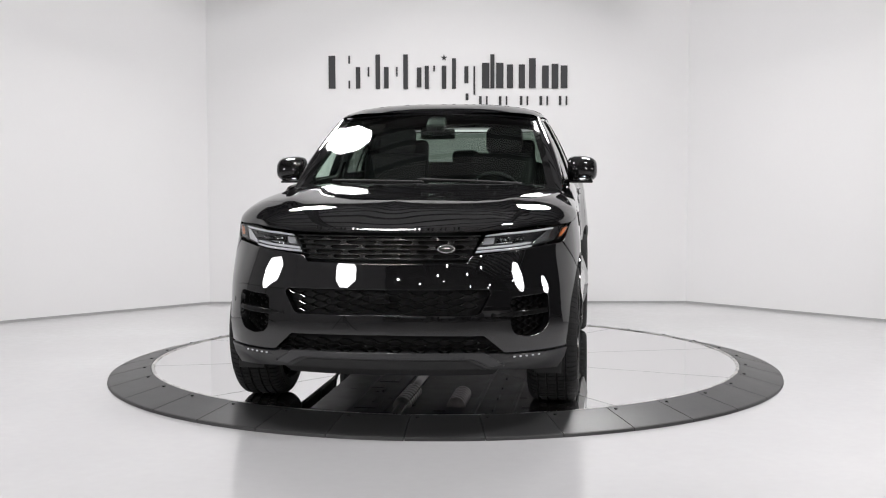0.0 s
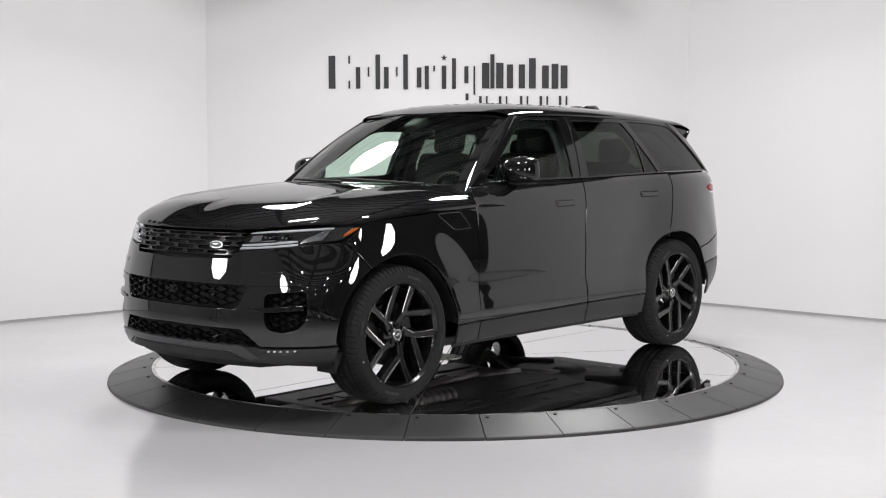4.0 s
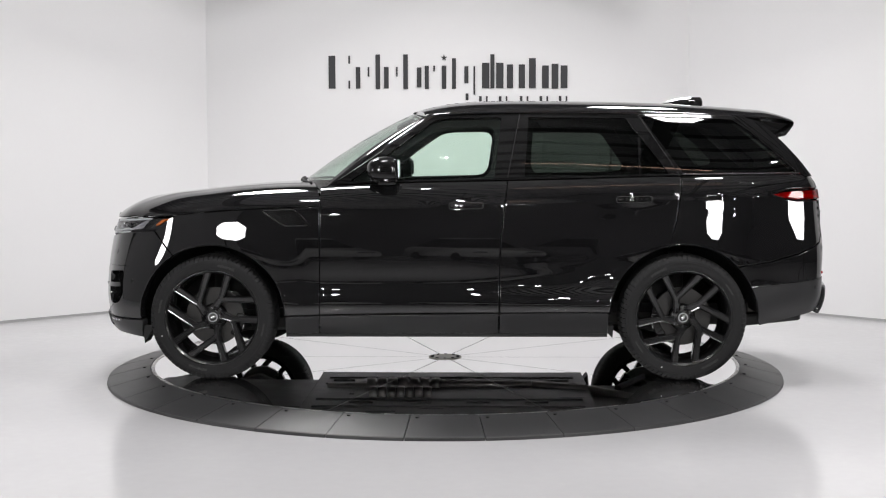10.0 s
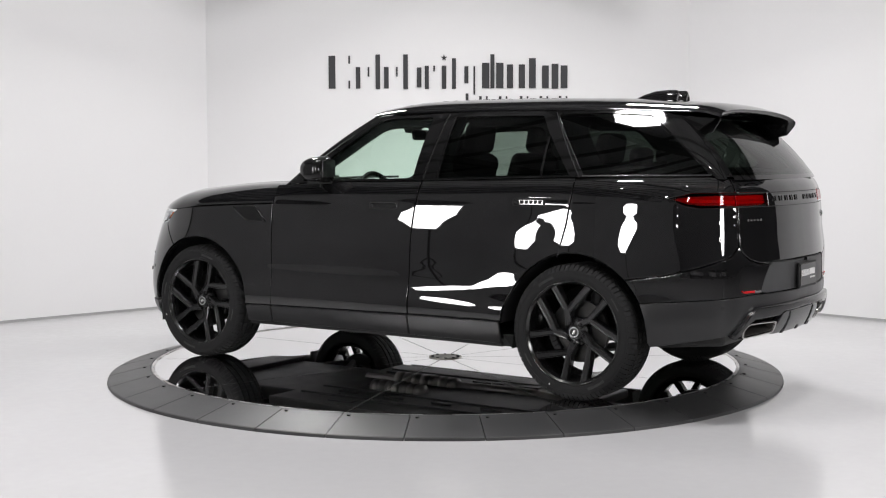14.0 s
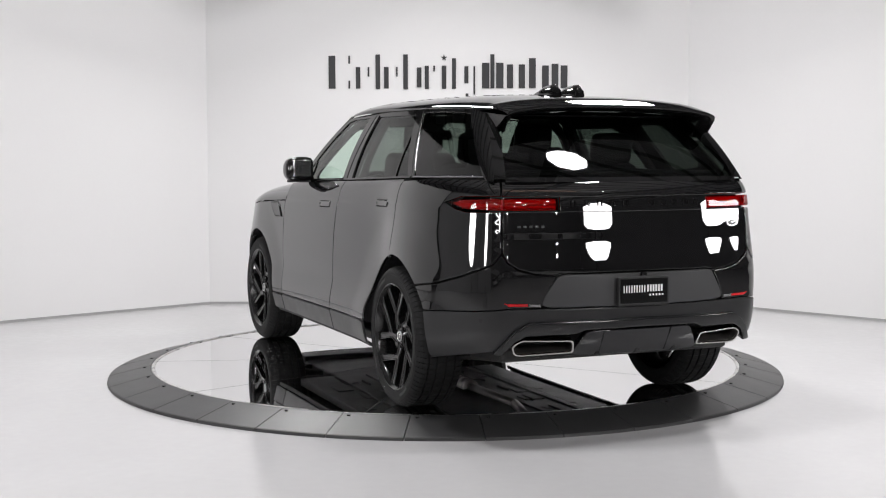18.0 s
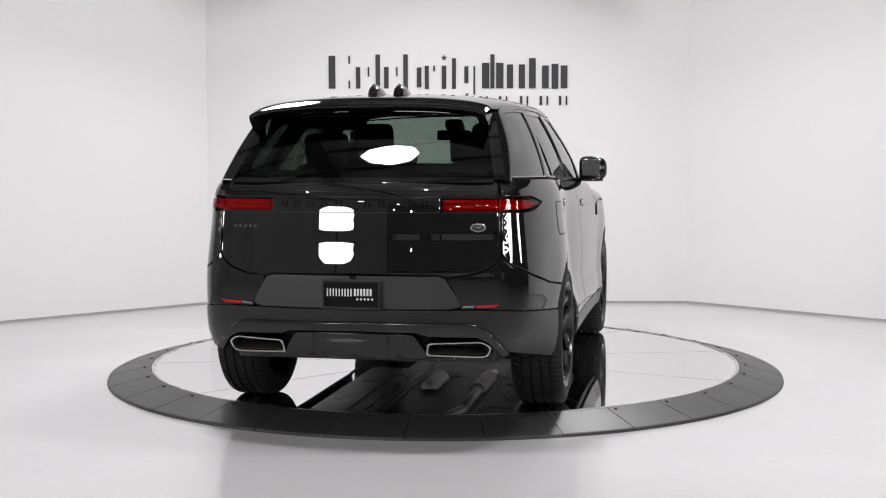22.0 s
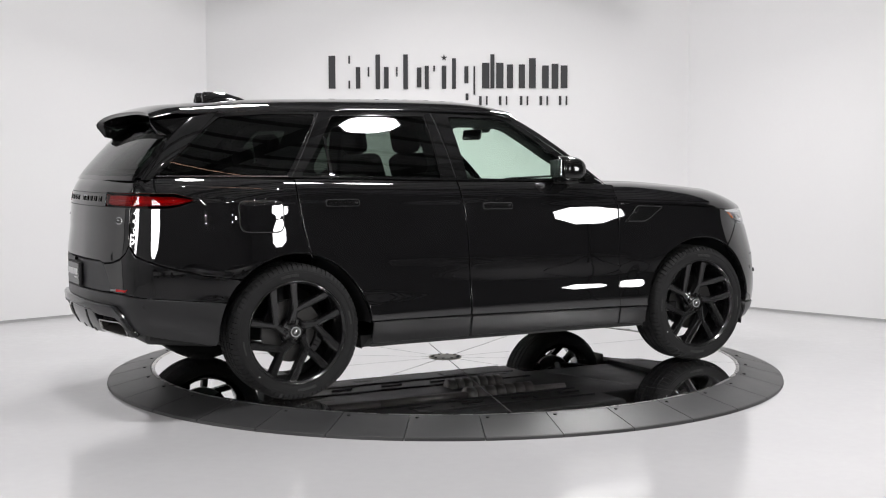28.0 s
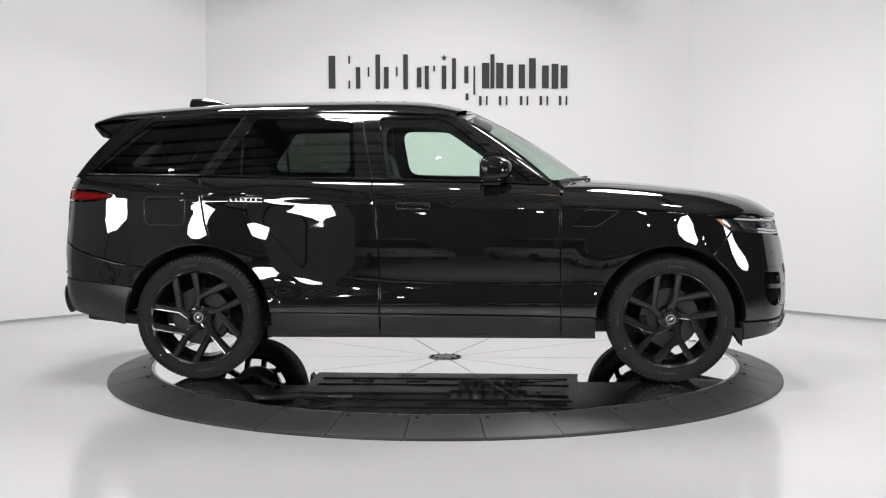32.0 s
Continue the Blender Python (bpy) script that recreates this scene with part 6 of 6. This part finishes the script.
def cabin():
    for y in (0.40, -0.40):
        seat = seat_shape("front_seat", [((0.52, 0.50, 0.18), pose(-0.05, y, 0.80, 0, -6, 0), 0.05)], CAR, "black leather front seat")
        seat_shape("seat_back", [((0.15, 0.48, 0.66), pose(-0.37, y, 1.13, 0, -17, 0), 0.06), ((0.11, 0.30, 0.16), pose(-0.46, y, 1.36, 0, -17, 0), 0.05)], seat, "black leather seat back")
        seat_shape("headrest", [((0.11, 0.27, 0.20), pose(-0.50, y, 1.545, 0, -10, 0), 0.05)], seat, "black leather headrest")
    bench = seat_shape("rear_seat", [((0.50, 1.30, 0.17), pose(-1.00, 0, 0.82, 0, -6, 0), 0.05)], CAR, "black leather rear bench")
    seat_shape("seat_back", [((0.16, 1.32, 0.58), pose(-1.33, 0, 1.10, 0, -18, 0), 0.06)], bench, "black leather rear seat back")
    for y, w in ((0.44, 0.27), (-0.44, 0.27), (0.0, 0.22)):
        seat_shape("headrest", [((0.10, w, 0.19 if y else 0.12), pose(-1.47, y, 1.47 if y else 1.42, 0, -10, 0), 0.045)], bench, "black leather headrest")
    bm = bmesh.new()
    block(bm, (0.42, 1.50, 0.22), pose(0.60, 0, 1.09, 0, 6, 0), 0.06, 3)
    block(bm, (0.14, 0.42, 0.09), pose(0.56, 0.38, 1.20), 0.03, 3)
    part("dashboard", bm, LEATHER, CAR, "black dashboard", smooth=True)
    bm = bmesh.new()
    block(bm, (0.02, 0.34, 0.17), pose(0.395, 0.0, 1.145, 0, -14, 0), 0.008)
    part("screen", bm, PIANO, CAR, "dark centre display")
    bm = bmesh.new()
    block(bm, (0.9, 0.26, 0.30), pose(0.05, 0, 0.74), 0.05, 3)
    part("centre_console", bm, LEATHER, CAR, smooth=True)
    # steering wheel
    wheel = new("steering_wheel")
    wheel.parent = CAR
    wheel.matrix_basis = pose(0.315, 0.40, 1.15, 0, -64, 0)
    v, f = [], []
    for i in range(40):
        a = 2 * math.pi * i / 40
        for j in range(10):
            b = 2 * math.pi * j / 10
            r = 0.178 + 0.017 * math.cos(b)
            v.append((r * math.cos(a), r * math.sin(a), 0.017 * math.sin(b)))
    for i in range(40):
        for j in range(10):
            f.append((i * 10 + j, ((i + 1) % 40) * 10 + j, ((i + 1) % 40) * 10 + (j + 1) % 10, i * 10 + (j + 1) % 10))
    child("wheel_ring", mesh_of("wheel_ring", v, f, LEATHER), wheel, "black leather steering wheel rim")
    bm = bmesh.new()
    block(bm, (0.12, 0.14, 0.05), pose(0, 0, -0.01), 0.02, 3)
    block(bm, (0.045, 0.32, 0.02), pose(0.01, 0, -0.005), 0.008)
    block(bm, (0.15, 0.05, 0.02), pose(-0.09, 0, -0.005), 0.008)
    part("wheel_boss", bm, LEATHER, wheel, smooth=True)
    # inside mirror with its pod
    bm = bmesh.new()
    block(bm, (0.03, 0.24, 0.075), pose(0.24, 0.0, 1.58, 0, 10, 0), 0.015, 3)
    im = part("inside_mirror", bm, PIANO, CAR, "black inside mirror", smooth=True)
    bm = bmesh.new()
    block(bm, (0.14, 0.13, 0.06), pose(0.30, 0, 1.645, 0, 25, 0), 0.02, 3)
    part("sensor_pod", bm, DARK, im, smooth=True)
    bm = bmesh.new()
    block(bm, (0.80, 1.30, 0.02), pose(-1.86, 0, 1.335, 0, 0, 0), 0.006)
    part("cargo_cover", bm, CARPET, CAR, "black fabric cargo cover")
    # head lining, floor and inner flanks close the cabin
    def lining(x, a):
        X, Y, Z = roof(x, a)
        return (X, Y * 0.97, Z - 0.035)
    grid("head_lining", lining, list(np.linspace(0.12, -2.05, 20)), list(np.linspace(-0.97, 0.97, 15)), CARPET, CAR, "black head lining", flip=True)
    bm = bmesh.new()
    block(bm, (3.0, 1.50, 0.06), pose(-0.45, 0, 0.44))
    block(bm, (0.95, 1.20, 0.40), pose(-1.90, 0, 0.86), 0.03)
    block(bm, (0.06, 1.55, 0.60), pose(0.85, 0, 0.80))
    part("cabin_floor", bm, CARPET, CAR)
    for m in PAIR:
        poly = flank([(0.86, 0.40), (0.86, 1.20), (0.75, 1.225), (-0.4, 1.262), (-1.4, 1.285), (-2.1, 1.29), (-2.1, 0.95), (-1.9, 0.90), (-1.10, 0.90), (-0.98, 0.60), (-0.98, 0.40)], m)
        skin("door_lining", poly, hull, LEATHER, CAR, "black door lining", step=0.12, lift=-0.075, thick=0.02)


def underside():
    bm = bmesh.new()
    block(bm, (2.02, 1.62, 0.06), pose(0.0, 0, 0.285), 0.012)
    block(bm, (0.86, 1.06, 0.10), pose(1.42, 0, 0.31), 0.02)
    block(bm, (0.36, 1.06, 0.05), pose(1.99, 0, 0.26, 0, -4, 0), 0.012)
    block(bm, (0.90, 1.06, 0.12), pose(-1.45, 0, 0.36), 0.02)
    block(bm, (0.42, 1.40, 0.08), pose(-2.10, 0, 0.37, 0, 6, 0), 0.02)
    rng = random.Random(4)
    for i in range(18):
        w, l = rng.uniform(0.02, 0.16), rng.uniform(0.02, 0.22)
        block(bm, (l, w, rng.uniform(0.006, 0.018)), pose(rng.uniform(-0.95, 0.95), rng.uniform(-0.72, 0.72), 0.256), 0.004, 1)
    for y in (-0.55, -0.3, 0.3, 0.55):
        block(bm, (1.85, 0.03, 0.025), pose(0.0, y, 0.256), 0.006, 1)
    for i in range(9):
        block(bm, (0.16, 0.012, 0.02), pose(-0.8 + 0.2 * i, 0.42 * (1 if i % 2 else -1), 0.252))
    part("underbody", bm, UNDER, CAR, "black underbody panels")
    bm = bmesh.new()
    pts = [(0.9, -0.20, 0.26), (0.2, -0.20, 0.245), (-0.6, -0.22, 0.245), (-1.0, -0.12, 0.26), (-1.5, 0.0, 0.33), (-1.95, 0.1, 0.34)]
    for a, b in zip(pts, pts[1:]):
        rod(bm, a, b, 0.034, 12)
    part("exhaust_pipe", bm, PIPE, CAR, "dull steel exhaust pipe", smooth=True)
    for x, y, l in ((0.35, -0.20, 0.55), (0.35, 0.16, 0.45)):
        bm = bmesh.new()
        for i in range(7):
            rod(bm, (x - l / 2 + i * l / 7, y, 0.250), (x - l / 2 + (i + 0.8) * l / 7, y, 0.250), 0.062, 14)
        part("catalyst", bm, PIPE, CAR, "ribbed steel exhaust box", smooth=True)
    bm = bmesh.new()
    block(bm, (0.28, 1.30, 0.14), pose(-2.06, 0, 0.415), 0.05, 3)
    part("silencer", bm, PIPE, CAR, "steel rear silencer", smooth=True)
    for x in (WX, -WX):
        bm = bmesh.new()
        rod(bm, (x, 0.80, 0.36), (x, -0.80, 0.36), 0.04, 12)
        block(bm, (0.22, 0.24, 0.20), pose(x, 0, 0.36), 0.05, 3)
        for m in PAIR:
            rod(bm, (x, m * 0.78, 0.28), (x + 0.26, m * 0.34, 0.29), 0.026, 8)
            rod(bm, (x, m * 0.78, 0.28), (x - 0.26, m * 0.34, 0.29), 0.026, 8)
            rod(bm, (x, m * 0.66, 0.32), (x, m * 0.62, 0.80), 0.05, 12)
        part("axle", bm, UNDER, CAR)
    # inner shell behind the shut lines
    for m in PAIR:
        poly = flank([(0.98, 0.33)] + arch(WX, 178, 58, 14, 0.50) + [(1.80, 0.86), (1.80, 1.035), (1.5, 1.068), (0.86, 1.10), (0.80, 1.20)] + [(x, z - 0.02) for x, z in belt_line(0.7, -2.1, 10)]
                     + [(-2.1, 0.80), (-1.92, 0.72)] + arch(-WX, 135, 5, 14, 0.50), m)
        skin("inner_shell", poly, hull, DARK, CAR, step=0.09, lift=-0.022, thick=0.004)
    k = [(sr(0.84), 0.45), (sr(0.84), 1.27), (sr(-0.84), 1.27), (sr(-0.84), 0.45)]
    skin("inner_shell", k, hull, DARK, CAR, step=0.09, lift=-0.055, thick=0.004)
    k = [(sx(2.0), 0.42), (sx(2.0), 0.90), (-sx(2.0), 0.90), (-sx(2.0), 0.42)]
    skin("inner_shell", k, hull, DARK, CAR, step=0.09, lift=-0.090, thick=0.004)


body_sides()
front_end()
bonnet()
side_glass()
screens()
roof_panels()
tail_end()
mirrors()
wheels()
cabin()
underside()

# ---- the turning of the disc and the car on it ----
HEADINGS = [-97.362, -105.879, -114.465, -123.073, -131.562, -140.208, -148.640, -157.013, -165.332, -173.458, -181.293,
            -189.095, -197.208, -205.534, -213.921, -222.304, -230.633, -238.856, -246.960, -255.189, -263.522, -272.118,
            -281.123, -289.747, -298.034, -306.284, -314.584, -322.969, -331.373, -339.721, -347.859, -355.616, -362.862]


def motions():
    walk(DISC, [(float(t), pose(0, 0, DISC_Z, 0, 0, a)) for t, a in enumerate(HEADINGS)])
    walk(CAR, [(float(t), pose(0, 0, DISC_Z, 0, 0, a) @ pose(-0.0321, -0.0224, 0.001)) for t, a in enumerate(HEADINGS)])


motions()
